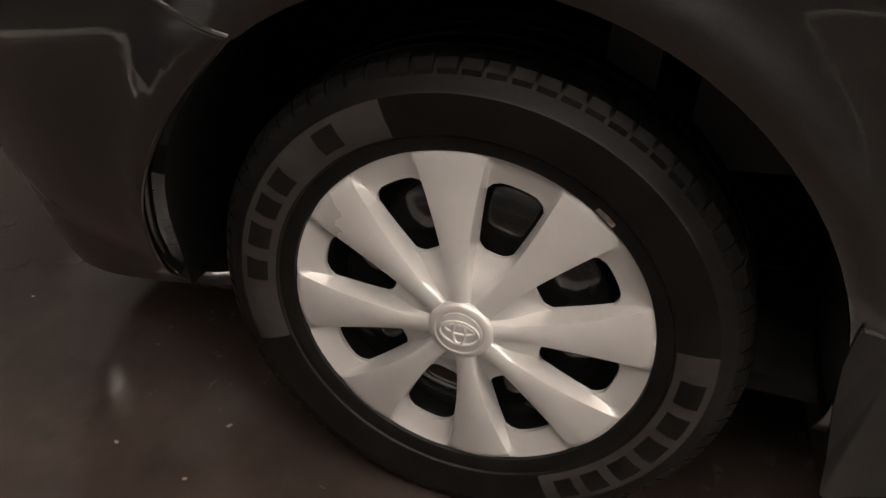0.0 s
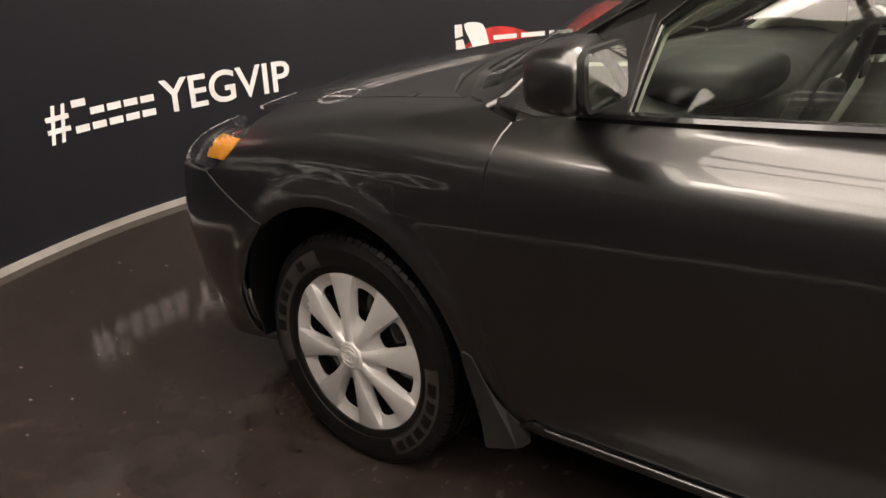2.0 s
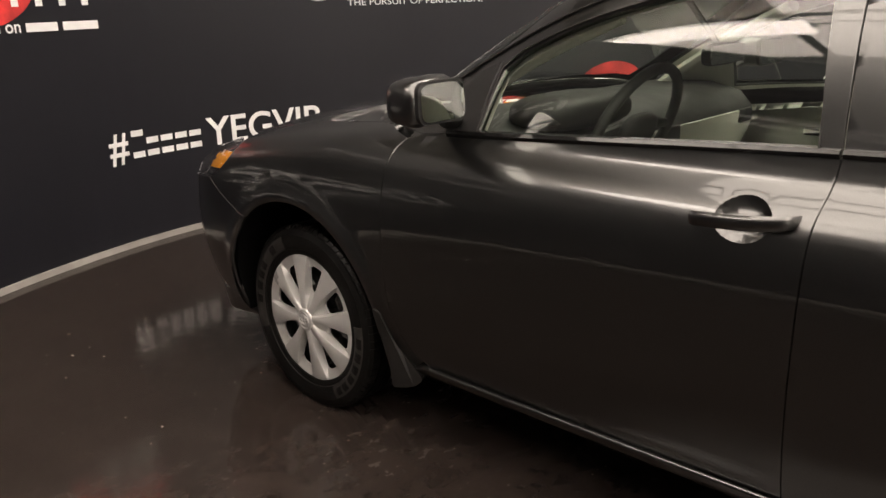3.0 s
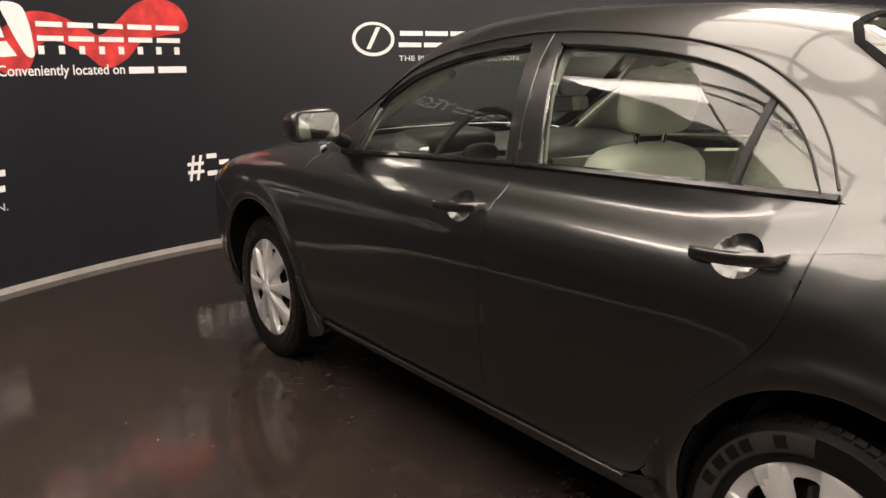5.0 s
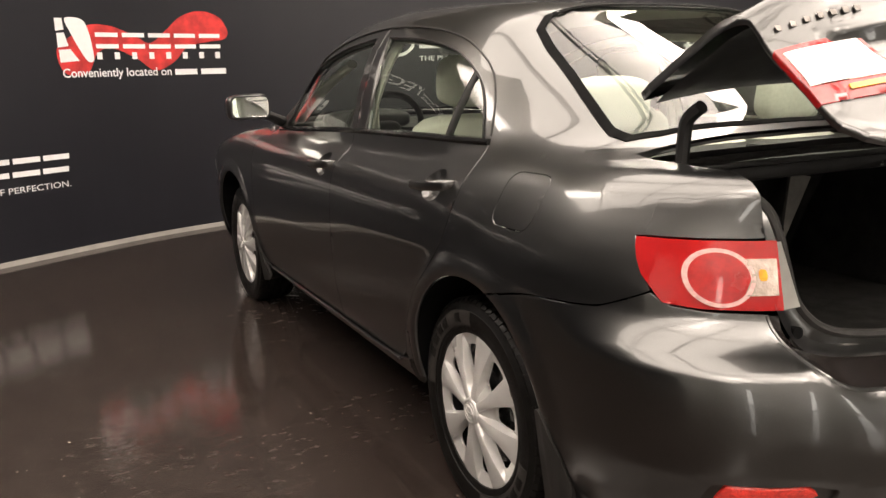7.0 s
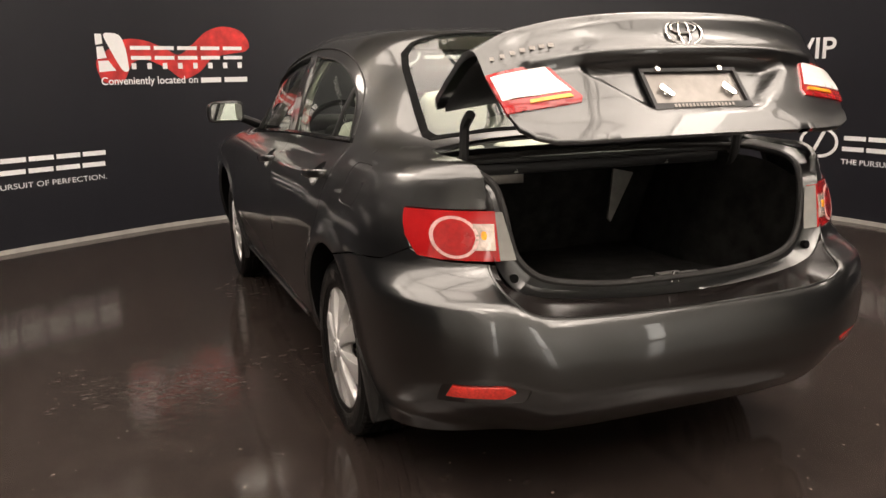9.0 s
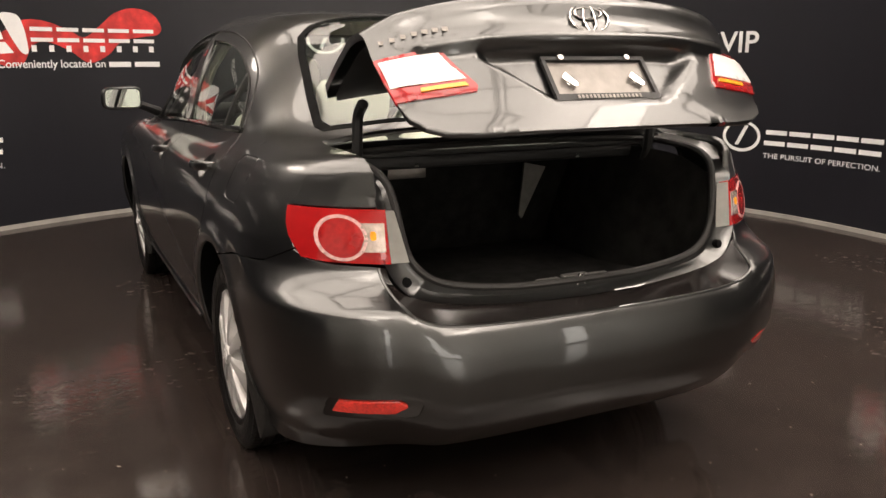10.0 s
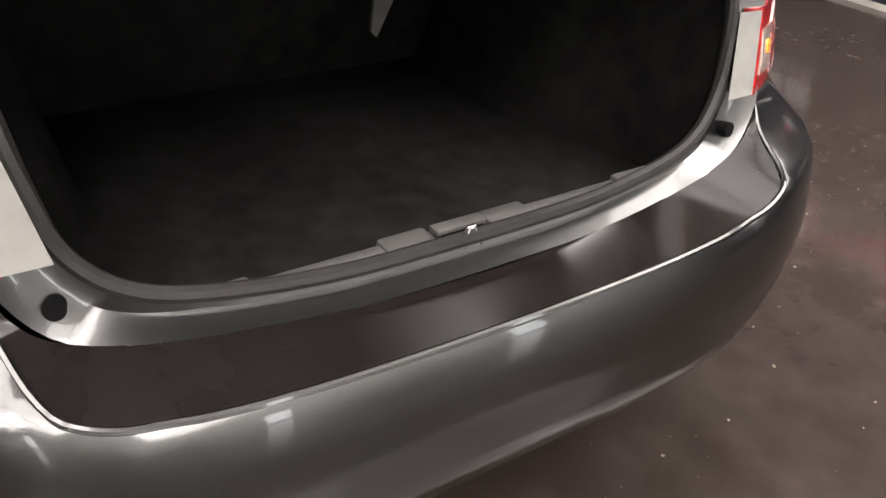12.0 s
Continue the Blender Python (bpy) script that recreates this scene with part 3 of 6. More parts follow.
def roof_truss(y):
    t = thing("roof_truss", "grey painted steel roof truss under the deck", "truss", "roof trusses")
    part("top_chord", box_bm(-7.2, 11.6, y - 0.03, y + 0.03, 5.40, 5.45), STEEL_GREY, t, smooth=False)
    part("bottom_chord", box_bm(-7.2, 11.6, y - 0.022, y + 0.022, 4.87, 4.93), STEEL_GREY, t, smooth=False)
    for k in range(26):
        x = -7.0 + 0.7 * k
        a, b = ((x, y, 4.92), (x + 0.7, y, 5.44)) if k % 2 else ((x, y, 5.44), (x + 0.7, y, 4.92))
        part("web_bar", tube_bm([a, b], 0.013, 6), STEEL_GREY, t)


def ceiling_light(x, y, along=2.4, z=4.60, wide=0.6):
    """A hung fluorescent light that shines down and up."""
    t = thing("ceiling_light", "long white fluorescent ceiling light with glowing panel", "light", "ceiling lights")
    part("housing", box_bm(x - along / 2 - 0.03, x + along / 2 + 0.03, y - 0.05, y + 0.05, z + 0.075, z + 0.12, 0.01), STEEL_WHITE, t)
    part("diffuser", box_bm(x - along / 2, x + along / 2, y - wide / 2, y + wide / 2, z, z + 0.07, 0.015), LAMP_GLOW, t, "glowing white panel")
    for dx in (-along * 0.4, along * 0.4):
        part("hanger", tube_bm([(x + dx, y, z + 0.12), (x + dx, y, 5.6)], 0.006, 6), STEEL_WHITE, t)


def skylight(x, y, along=2.94, wide=2.34, z=5.50):
    """A glowing panel added between two trusses, in place of an evenly bright ceiling."""
    t = thing("skylight", "wide glowing panel added in place of a bright ceiling", "skylight", "roof skylights")
    part("frame", box_bm(x - along / 2 - 0.04, x + along / 2 + 0.04, y - wide / 2 - 0.04, y + wide / 2 + 0.04, z + 0.03, z + 0.055, 0.008), STEEL_WHITE, t)
    part("panel", box_bm(x - along / 2, x + along / 2, y - wide / 2, y + wide / 2, z, z + 0.028, 0.01), ROOF_GLOW, t, "glowing white panel")


build_room()
for y in (-6.4, -3.9, -1.4, 1.1, 3.6, 6.1):
    roof_truss(y)
# added glow panels, left out where their reflection would be too strong
for x in (-2.5, 0.6, 3.7, 6.8, 9.9):
    for y in (-5.15, -2.65, -0.15, 2.35, 4.85):
        if (x > 0 or y < -5) and (x > 3 or y < 4):
            skylight(x, y)
for x, y in ((-1.5, -3.8), (0.6, 3.1), (5.2, 3.2), (7.2, -2.6), (7.6, 0.9), (9.8, -5.0)):
    ceiling_light(x, y)


def hall_glow(k, y, wide=0.50, high=1.9):
    """A tall framed glowing pane added on the hall's far wall to light the car's tail."""
    w = thing("window_%d" % k, "tall glowing pane added to light the car's tail", "window", "", "structure")
    x = 11.58
    part("window_frame", box_bm(x - 0.05, x + 0.015, y - wide / 2 - 0.012, y + wide / 2 + 0.012, 0.02, 0.10, 0.008), STEEL_WHITE, w)
    part("window_frame", box_bm(x - 0.05, x + 0.015, y - wide / 2 - 0.012, y + wide / 2 + 0.012, high + 0.4, high + 0.5, 0.008), STEEL_WHITE, w)
    for dy in (-wide / 2 - 0.012, wide / 2 + 0.012):
        part("mullion", box_bm(x - 0.05, x + 0.015, y + dy - 0.010, y + dy + 0.010, 0.105, high + 0.395, 0.006), STEEL_WHITE, w)
    for dy in (-wide / 4, wide / 4):
        part("pane", box_bm(x - 0.02, x - 0.006, y + dy - wide / 4 + 0.001, y + dy + wide / 4 - 0.001, 0.105, high + 0.395), PANE_GLOW, w, "added glowing pane")


# three unseen panes, placed for bright streaks on the bumper
for k, y in enumerate((-4.4, 0.6, 5.0)):
    hall_glow(k + 1, y)


# ---------- the car ----------
car = thing("sedan_car", "dark grey metallic four-door sedan with its boot lid open", "car")
GAP = 0.0022


def both(name, pair, parent=None, label=""):
    return [child(name, me, parent or car, label) for me in pair]


# belt and window outlines of the left side, as (x, z)
BELT = pchip((0.30, 0.945), (0.46, 0.955), (1.0, 0.985), (1.63, 1.015), (2.2, 1.030), (2.56, 1.036))
RAIL = [(0.44, 1.048), (0.62, 1.152), (0.82, 1.243), (1.05, 1.318), (1.30, 1.366), (1.60, 1.386), (1.95, 1.369), (2.20, 1.327), (2.36, 1.252), (2.46, 1.158), (2.535, 1.04)]
rail = [tuple(p) for p in spline(RAIL, 6)]
(FX, FZ, FR), (RX, RZ, RR) = ARCHES
SEAM_F = [(0.462, 0.95), (0.445, 0.80), (0.437, 0.60), (0.452, 0.44), (0.500, 0.350), (0.565, 0.306)]
SEAM_B = [(1.605, 1.012), (1.592, 0.87), (1.585, 0.6), (1.58, 0.310)]
SEAM_R = [(2.535, 1.035), (2.535, 0.93), (2.505, 0.80), (2.43, 0.70), (2.315, 0.585), (2.225, 0.46), (2.185, 0.37), (2.13, 0.324)]


def shift(line, dx, dz=0.0):
    return [(x + dx, z + dz) for x, z in line]


def smooth_line(pts, n=4):
    return [tuple(p) for p in spline(pts, n)]


def belt_line(x0, x1, n=14, dz=0.0):
    return [(x, float(BELT(x)) + dz) for x in np.linspace(x0, x1, n)]


# lower door skins
sf, sb, sr = smooth_line(SEAM_F), smooth_line(SEAM_B), smooth_line(SEAM_R)
front_door_poly = shift(sf, GAP) + [(1.0, 0.305), (1.55, 0.309)] + shift(sb[::-1], -GAP) + belt_line(1.57, 0.49)
rear_door_poly = shift(sb, GAP) + [(1.9, 0.317)] + shift(sr[::-1], -GAP) + belt_line(2.50, 1.64)
HANDLE_F, HANDLE_R = (1.462, 0.893), (2.385, 0.920)
cup_f, cup_r = oval(HANDLE_F[0], HANDLE_F[1] - 0.002, 0.058, 0.043), oval(HANDLE_R[0], HANDLE_R[1] - 0.002, 0.058, 0.043)
front_doors = both("front_door", skin("front_door", front_door_poly, on_side, PAINT, holes=[cup_f], mirror=True))
rear_doors = both("rear_door", skin("rear_door", rear_door_poly, on_side, PAINT, holes=[cup_r], mirror=True))


def cup_depth(cx, cz):
    return lambda q, P: -0.022 * np.clip(1 - ((q[:, 0] - cx) / 0.058) ** 2 - ((q[:, 1] - cz) / 0.043) ** 2, 0, 1) ** 0.28


for doors, cup, (hx, hz) in ((front_doors, cup_f, HANDLE_F), (rear_doors, cup_r, HANDLE_R)):
    for d, me in zip(doors, skin("handle_recess", cup, on_side, PAINT, step=0.009, bulge=cup_depth(hx, hz - 0.002), depth=0.0, mirror=True)):
        child("handle_recess", me, d)

# wings, sills, quarters
LAMP_TIP = (-0.312, 0.856)
wing_top = smooth_line([(0.36, 0.965), (0.2, 0.955), (0.0, 0.935), (-0.18, 0.900), LAMP_TIP], 4)
lamp_low = smooth_line([LAMP_TIP, (-0.36, 0.80), (-0.43, 0.755), (-0.485, 0.735)], 3)
bumper_joint = [(-0.485, 0.735), (-0.40, 0.690), (-0.31, 0.650), (-0.240, 0.634)]
wing_poly = shift(sf, -GAP)[:20] + [(0.50, 0.282), (0.45, 0.272)] + arc(FX, FZ, FR, -8, 129, 26) + bumper_joint[::-1] + lamp_low[::-1][1:] + wing_top[::-1][1:] + [(0.41, 0.957)]
both("front_wing", skin("front_wing", wing_poly, on_side, PAINT, mirror=True))
sill_poly = [(0.50, 0.285), (0.565, 0.301), (1.2, 0.303), (2.08, 0.315), (2.13, 0.319), (2.215, 0.345), (2.235, 0.285), (2.2, 0.255), (1.6, 0.240), (0.9, 0.235), (0.48, 0.237)]
both("sill", skin("sill", sill_poly, on_side, PAINT, off=0.010, depth=0.035, mirror=True))

for s in (1, -1):
    xs = np.linspace(0.575, 2.12, 40)
    P = on_side(np.stack([xs, np.interp(xs, (0.5, 1.2, 2.12), (0.298, 0.300, 0.314))], 1)) + [0, -0.009, 0]
    part("sill_lip", tube_bm([tuple(p) for p in P * [1, s, 1]], 0.0065, 10), PAINT, car)

tail_out_top, tail_out_low = (3.183, 0.905), (3.236, 0.80)
fuel = rounded([(2.732, 0.992), (2.900, 0.994), (2.888, 0.862), (2.716, 0.860)], 0.042)
BUMPER_SIDE = smooth_line([(2.750, 0.694), (2.85, 0.718), (2.96, 0.738), (3.08, 0.749), (3.145, 0.757), (3.19, 0.775), (3.235, 0.798)], 3)

QUARTER_X = 3.20
shoulder = smooth_line([(2.535, 1.036), (2.66, 1.040), (2.80, 1.030), (2.95, 1.006), (3.10, 0.985), (QUARTER_X, 0.975)], 5)


def xy_of_side(line):
    P = on_side(np.array(line, float))
    return [(p[0], p[1]) for p in P]


LID_SIDE = smooth_line([(2.985, -0.605), (3.10, -0.605), (3.25, -0.600), (3.36, -0.588)], 4)     # the boot lid's joint from above
quarter_side = ([(x + GAP, z) for x, z in sr[:-3]] + [(2.19, 0.335), (2.235, 0.305)] + arc(RX, RZ, RR, 186, 74, 24) + BUMPER_SIDE[1:]
                + [tail_out_low, tail_out_top, (QUARTER_X, 0.906)] + shoulder[::-1])
corner_q = [rear_q(z, x=QUARTER_X) for z in (0.907, 0.94, 0.975)]
quarter_corner = [corner_q[0], rear_q(0.907, y=0.70), rear_q(0.907, y=0.586), rear_q(0.95, y=0.587), rear_q(0.994, y=0.589), rear_q(0.994, y=0.66), rear_q(0.990, x=3.26), corner_q[2], corner_q[1]]
edge_xy = [(p[0], p[1]) for p in on_rear(np.array([rear_q(0.985, y=0.589), rear_q(0.985, y=0.66), rear_q(0.98, x=3.26)]))]
quarter_top = LID_SIDE[:-1] + edge_xy + xy_of_side(shoulder[::-1][:16]) + [(2.93, -0.615)]
both("rear_quarter", skin_of("rear_quarter", [patch(quarter_side, on_side, holes=[fuel]), patch(quarter_corner, on_rear, scale=(0.75, 1), off=-0.0012), patch(quarter_top, on_top)], PAINT, mirror=True))
fuel_in = rounded([(2.7345, 0.9895), (2.8975, 0.9915), (2.8855, 0.8645), (2.7185, 0.8625)], 0.0405)
child("fuel_flap", skin("fuel_flap", fuel_in, on_side, PAINT, depth=0.015, off=-0.0005), car)

# roof with its pillars, windscreen and rear window openings
rail_xy = xy_of_side(rail)
cpillar_xy = [(x, y - 0.007 * min(i, 3) / 3) for i, (x, y) in enumerate(xy_of_side(shoulder[:16]))]
screen = [(0.16, 0.0), (0.175, -0.25), (0.22, -0.50), (0.29, -0.655), (0.40, -0.65), (0.66, -0.60), (0.90, -0.545), (0.925, -0.50), (0.915, -0.25), (0.91, 0.0)]
screen = screen + [(x, -y) for x, y in screen[-2:0:-1]]
back_glass = [(2.335, 0.0), (2.34, -0.25), (2.36, -0.44), (2.40, -0.495), (2.50, -0.525), (2.72, -0.568), (2.87, -0.592), (2.92, -0.578), (2.95, -0.50), (2.985, -0.25), (2.995, 0.0)]
back_glass = back_glass + [(x, -y) for x, y in back_glass[-2:0:-1]]
roof_left = [(0.36, -0.715)] + rail_xy + cpillar_xy[1:] + [(2.95, -0.622), (2.985, -0.607), (3.0, -0.45), (3.018, -0.2)]
roof_poly = [(0.10, -0.0), (0.13, -0.28), (0.20, -0.52), (0.29, -0.68)] + roof_left + [(3.022, 0.0)] + [(x, -y) for x, y in roof_left[::-1]] + [(0.29, 0.68), (0.20, 0.52), (0.13, 0.28)]
roof = child("roof", skin("roof", roof_poly, on_top, PAINT, holes=[screen, back_glass], off=-0.0008), car)
tight = lambda poly, f, cx: [(cx + (x - cx) * f, y * f) for x, y in poly]
child("windscreen", skin("windscreen", tight(screen, 0.995, 0.57), on_top, GLASS, off=-0.004, depth=0.005, step=0.04), car, "clear tinted windscreen")
child("rear_window", skin("rear_window", tight(back_glass, 0.995, 2.65), on_top, GLASS, off=-0.004, depth=0.005, step=0.04), car, "tinted rear window glass")
band = tight(back_glass, 0.952, 2.630)
child("rear_window_border", skin("rear_window_border", tight(back_glass, 0.998, 2.65), on_top, LINER, holes=[band], off=0.0012, depth=0.004), car, "black printed glass border")
child("windscreen_border", skin("windscreen_border", tight(screen, 0.998, 0.57), on_top, LINER, holes=[tight(screen, 0.92, 0.58)], off=-0.008, depth=0.0), car, "black printed glass border")

# side windows and their frames
def glass_line(x0, x1, drop, n=20):
    """The window's upper edge, that far below the roof rail."""
    r = np.array(rail)
    s = np.linspace(0, 1, 160)
    px = np.interp(s, np.linspace(0, 1, len(r)), r[:, 0])
    pz = np.interp(s, np.linspace(0, 1, len(r)), r[:, 1])
    d = np.stack([np.gradient(px), np.gradient(pz)], 1)
    d /= np.linalg.norm(d, axis=1, keepdims=True)
    qx, qz = px + d[:, 1] * drop, pz - d[:, 0] * drop
    ok = (qx > x0) & (qx < x1)
    return [(float(a), float(b)) for a, b in zip(qx[ok], qz[ok])][::max(1, int(ok.sum() / n))]


win_f = [(0.700, float(BELT(0.70)) + 0.012), (0.715, 1.14)] + glass_line(0.76, 1.50, 0.036) + [(1.520, 1.352), (1.562, float(BELT(1.562)) + 0.012)] + belt_line(1.5, 0.74, 8, 0.012)
top_r = glass_line(1.645, 2.47, 0.036)
win_r = [(1.700, float(BELT(1.70)) + 0.012), (1.634, 1.353)] + [p for p in top_r if p[1] > float(BELT(p[0])) + 0.03] + [(2.492, float(BELT(2.49)) + 0.012)] + belt_line(2.45, 1.76, 8, 0.012)
frame_f = [p for p in rail if p[0] < 1.570] + [(1.577, 1.392), (1.602, 1.02)] + belt_line(1.58, 0.46, 12, 0.001)
frame_r = [(1.607, 1.02), (1.582, 1.392)] + [p for p in rail if p[0] > 1.59] + belt_line(2.52, 1.63, 12, 0.001)
sail = [(0.385, 0.972), (0.47, 1.04), (0.60, 1.118), (0.697, 1.155), (0.697, 0.980), (0.5, 0.962)]
for doors, frm, win in ((front_doors, frame_f, win_f), (rear_doors, frame_r, win_r)):
    for d, me in zip(doors, skin("window_frame", frm, on_side, PAINT, holes=[win], off=-0.003, depth=0.02, mirror=True)):
        child("window_frame", me, d)
    for d, me in zip(doors, skin("window_glass", win, on_side, GLASS, off=-0.012, depth=0.004, step=0.04, mirror=True)):
        child("window_glass", me, d, "tinted window glass")
def seal_bm(line, s, r=0.0032):
    P = on_side(np.array(line, float)) * [1, s, 1]
    return tube_bm([tuple(p) for p in P], r, 6)


for s in (1, -1):
    part("roof_seal", seal_bm(rail[2:-1], s), RUBBER, roof, "black rubber door seal")
for doors, win in ((front_doors, win_f), (rear_doors, win_r)):
    for d, s in zip(doors, (1, -1)):
        part("glass_seal", seal_bm([p for p in win + win[:1]], s, 0.0030), RUBBER, d, "black rubber glass seal")
for d, me in zip(front_doors, skin("sail_panel", sail, on_side, BLACK, off=0.0, mirror=True)):
    child("sail_panel", me, d)


def belt_strip(x0, x1):
    """The weather strip along the window's lower edge."""
    pair = []
    for s in (1, -1):
        xs = np.linspace(x0, x1, 24)
        P = on_side(np.stack([xs, BELT(xs) + 0.006], 1))
        bm = bmesh.new()
        rows = []
        for p in P:
            y = p[1]
            rows.append([bm.verts.new((p[0], s * (y + a), p[2] + b)) for a, b in ((0.016, -0.004), (-0.006, -0.007), (-0.009, 0.002), (-0.004, 0.010), (0.016, 0.012))])
        for a, b in zip(rows, rows[1:]):
            for k in range(5):
                bm.faces.new((a[k], a[(k + 1) % 5], b[(k + 1) % 5], b[k]))
        bm.faces.new(rows[0])
        bm.faces.new(rows[-1])
        pair.append(bm)
    return pair


for doors, x0, x1 in ((front_doors, 0.60, 1.602), (rear_doors, 1.608, 2.53)):
    for d, bm in zip(doors, belt_strip(x0, x1)):
        part("belt_strip", bm, GLOSS_BLACK, d, "glossy dark belt moulding")
# upright divider of the rear quarter light
for d, me in zip(rear_doors, skin("window_divider", [(2.288, 1.038), (2.303, 1.038), (2.334, 1.246), (2.319, 1.257)], on_side, BLACK, off=-0.006, mirror=True)):
    child("window_divider", me, d)

# bonnet, cowl, wing tops
hood_side = [(0.275, -0.690), (0.15, -0.690), (0.0, -0.685), (-0.2, -0.675), (-0.36, -0.655), (-0.52, -0.60), (-0.66, -0.50), (-0.76, -0.33), (-0.80, -0.15)]
hood = [(0.035, 0.0), (0.07, -0.28), (0.145, -0.52), (0.225, -0.66)] + hood_side + [(-0.81, 0.0)] + [(x, -y) for x, y in hood_side[::-1]] + [(0.225, 0.66), (0.145, 0.52), (0.07, 0.28)]
child("bonnet", skin("bonnet", hood, on_top, PAINT, depth=0.02), car)
cowl = [(0.04, 0.0), (0.075, -0.28), (0.15, -0.52), (0.235, -0.68), (0.30, -0.685), (0.215, -0.52), (0.145, -0.28), (0.115, 0.0)]
child("cowl_panel", skin("cowl_panel", cowl[:-1] + [(0.115, 0)] + [(x, -y) for x, y in cowl[1:-1]][::-1], on_top, BLACK, off=-0.012), car, "black cowl panel")
wing_xy = xy_of_side(wing_top)
wing_cap = [(x, y - 0.004) for x, y in hood_side[:5]] + wing_xy[::-1] + [(0.36, -0.715)]
both("wing_top", skin("wing_top", wing_cap, on_top, PAINT, mirror=True))

# front bumper and headlamps
fq = front_q
b_top = [fq(0.628, x=-0.247), fq(0.646, x=-0.312), fq(0.686, x=-0.402), fq(0.732, x=-0.485), fq(0.70, y=0.70), fq(0.675, y=0.55), fq(0.69, y=0.40), fq(0.72, y=0.2)]
b_low = [fq(0.20, y=0.3), fq(0.195, y=0.55), fq(0.20, y=0.70), fq(0.225, x=-0.425), fq(0.33, x=-0.414), fq(0.43, x=-0.388), fq(0.54, x=-0.322)]
fb_full = b_top + [(0.0, 0.725)] + [(-a, z) for a, z in b_top[::-1]] + [(-a, z) for a, z in b_low[::-1]] + [(0.0, 0.20)] + b_low
for s in (1, -1):
    for line in (bumper_joint, [(-0.243, 0.632), (-0.322, 0.540), (-0.386, 0.43), (-0.412, 0.33), (-0.422, 0.24)]):
        P = on_side(np.array(smooth_line(line, 5))) * [1, s, 1]
        part("bumper_edge", tube_bm([tuple(p) for p in P], 0.0032, 8), PAINT, car)
grille = rounded([fq(0.42, y=0.42), fq(0.30, y=0.46), fq(0.30, y=-0.46), fq(0.42, y=-0.42)], 0.03)
grille_up = rounded([fq(0.675, y=0.33), fq(0.61, y=0.36), fq(0.61, y=-0.36), fq(0.675, y=-0.33)], 0.03)
bumper_f = child("front_bumper", skin("front_bumper", fb_full, on_front, PAINT, holes=[grille, grille_up], scale=(0.8, 1)), car)
for g in (grille, grille_up):
    child("grille", skin("grille", g, on_front, BLACK, off=-0.02, scale=(0.8, 1)), bumper_f, "black plastic grille")
lampf = [fq(0.858, x=-0.314), fq(0.80, x=-0.365), fq(0.752, x=-0.44), fq(0.735, x=-0.49), fq(0.704, y=0.70), fq(0.682, y=0.55), fq(0.775, y=0.50), fq(0.825, y=0.60), fq(0.858, y=0.70)]
lamps = both("headlamp", skin("headlamp", lampf, on_front, LAMP_DARK, off=-0.03, scale=(0.8, 1), depth=0.01, mirror=True), None, "clear headlamp with amber corner light")
for l, me in zip(lamps, skin("lens", lampf, on_front, LAMP_GLASS, scale=(0.8, 1), depth=0.02, off=-0.001, mirror=True)):
    child("lens", me, l, "clear lens")
amber = [fq(0.842, x=-0.335), fq(0.805, x=-0.372), fq(0.775, x=-0.405), fq(0.772, x=-0.500), fq(0.836, x=-0.480)]
for l, me in zip(lamps, skin("indicator", amber, on_front, AMBER, scale=(0.8, 1), off=-0.010, depth=0.012, step=0.015, mirror=True)):
    child("indicator", me, l, "amber indicator light")

# rear bumper
rq = rear_q
RIDGE = [(float(y), float(z)) for y, z in spline([(0.592, 0.757), (0.586, 0.718), (0.562, 0.668), (0.515, 0.638), (0.44, 0.624), (0.30, 0.620), (0.15, 0.618), (0.0, 0.617)], 5)]      # the bumper's upper rim round the boot opening
rb_top = [rq(0.690, x=2.757), rq(0.712, x=2.852), rq(0.734, x=2.962), rq(0.745, x=3.082), rq(0.753, x=3.147), rq(0.771, x=3.192), rq(0.794, x=3.237), rq(0.772, y=0.745), rq(0.762, y=0.69), rq(0.759, y=0.62), rq(0.757, y=0.592),
          ] + [rq(z, y=y) for y, z in RIDGE[1:-1]]
rb_low = [rq(0.272, y=0.2), rq(0.272, y=0.5), rq(0.258, y=0.66), rq(0.245, x=3.2), rq(0.235, x=3.05)] + [rq(RZ + RR * math.sin(a), x=RX + RR * math.cos(a)) for a in [radians(d) for d in (-14, 0, 14, 28, 40, 50, 58, 66)]]
rb = rb_top + [(0.0, 0.617)] + [(-a, z) for a, z in rb_top[::-1]] + [(-a, z) for a, z in rb_low[::-1]] + [(0.0, 0.272)] + rb_low
refl = [rq(0.408, y=0.735), rq(0.442, y=0.728), rq(0.445, y=0.60), rq(0.428, y=0.575), rq(0.408, y=0.60)]
recess = rounded([rq(0.392, y=0.752), rq(0.452, y=0.748), rq(0.456, y=0.60), rq(0.440, y=0.535), rq(0.398, y=0.545)], 0.015)
rear_bumper = child("rear_bumper", skin("rear_bumper", rb, on_rear, PAINT, step=0.018, holes=[recess, [(-a, z) for a, z in recess]], scale=(0.75, 1)), car)
# the reflectors' recess: deep at its top, running out at a lip below
for me in skin("reflector_recess", recess, on_rear, PAINT, step=0.012, scale=(0.75, 1), depth=0.0, mirror=True,
               bulge=lambda q, P: -0.016 * np.clip((q[:, 1] - 0.394) / 0.045, 0, 1) - 0.002):
    child("reflector_recess", me, rear_bumper)
for me in skin("reflector", refl, on_rear, REFLECTOR, off=-0.002, depth=0.014, step=0.012, scale=(0.75, 1), mirror=True):
    child("reflector", me, rear_bumper, "red plastic reflector")

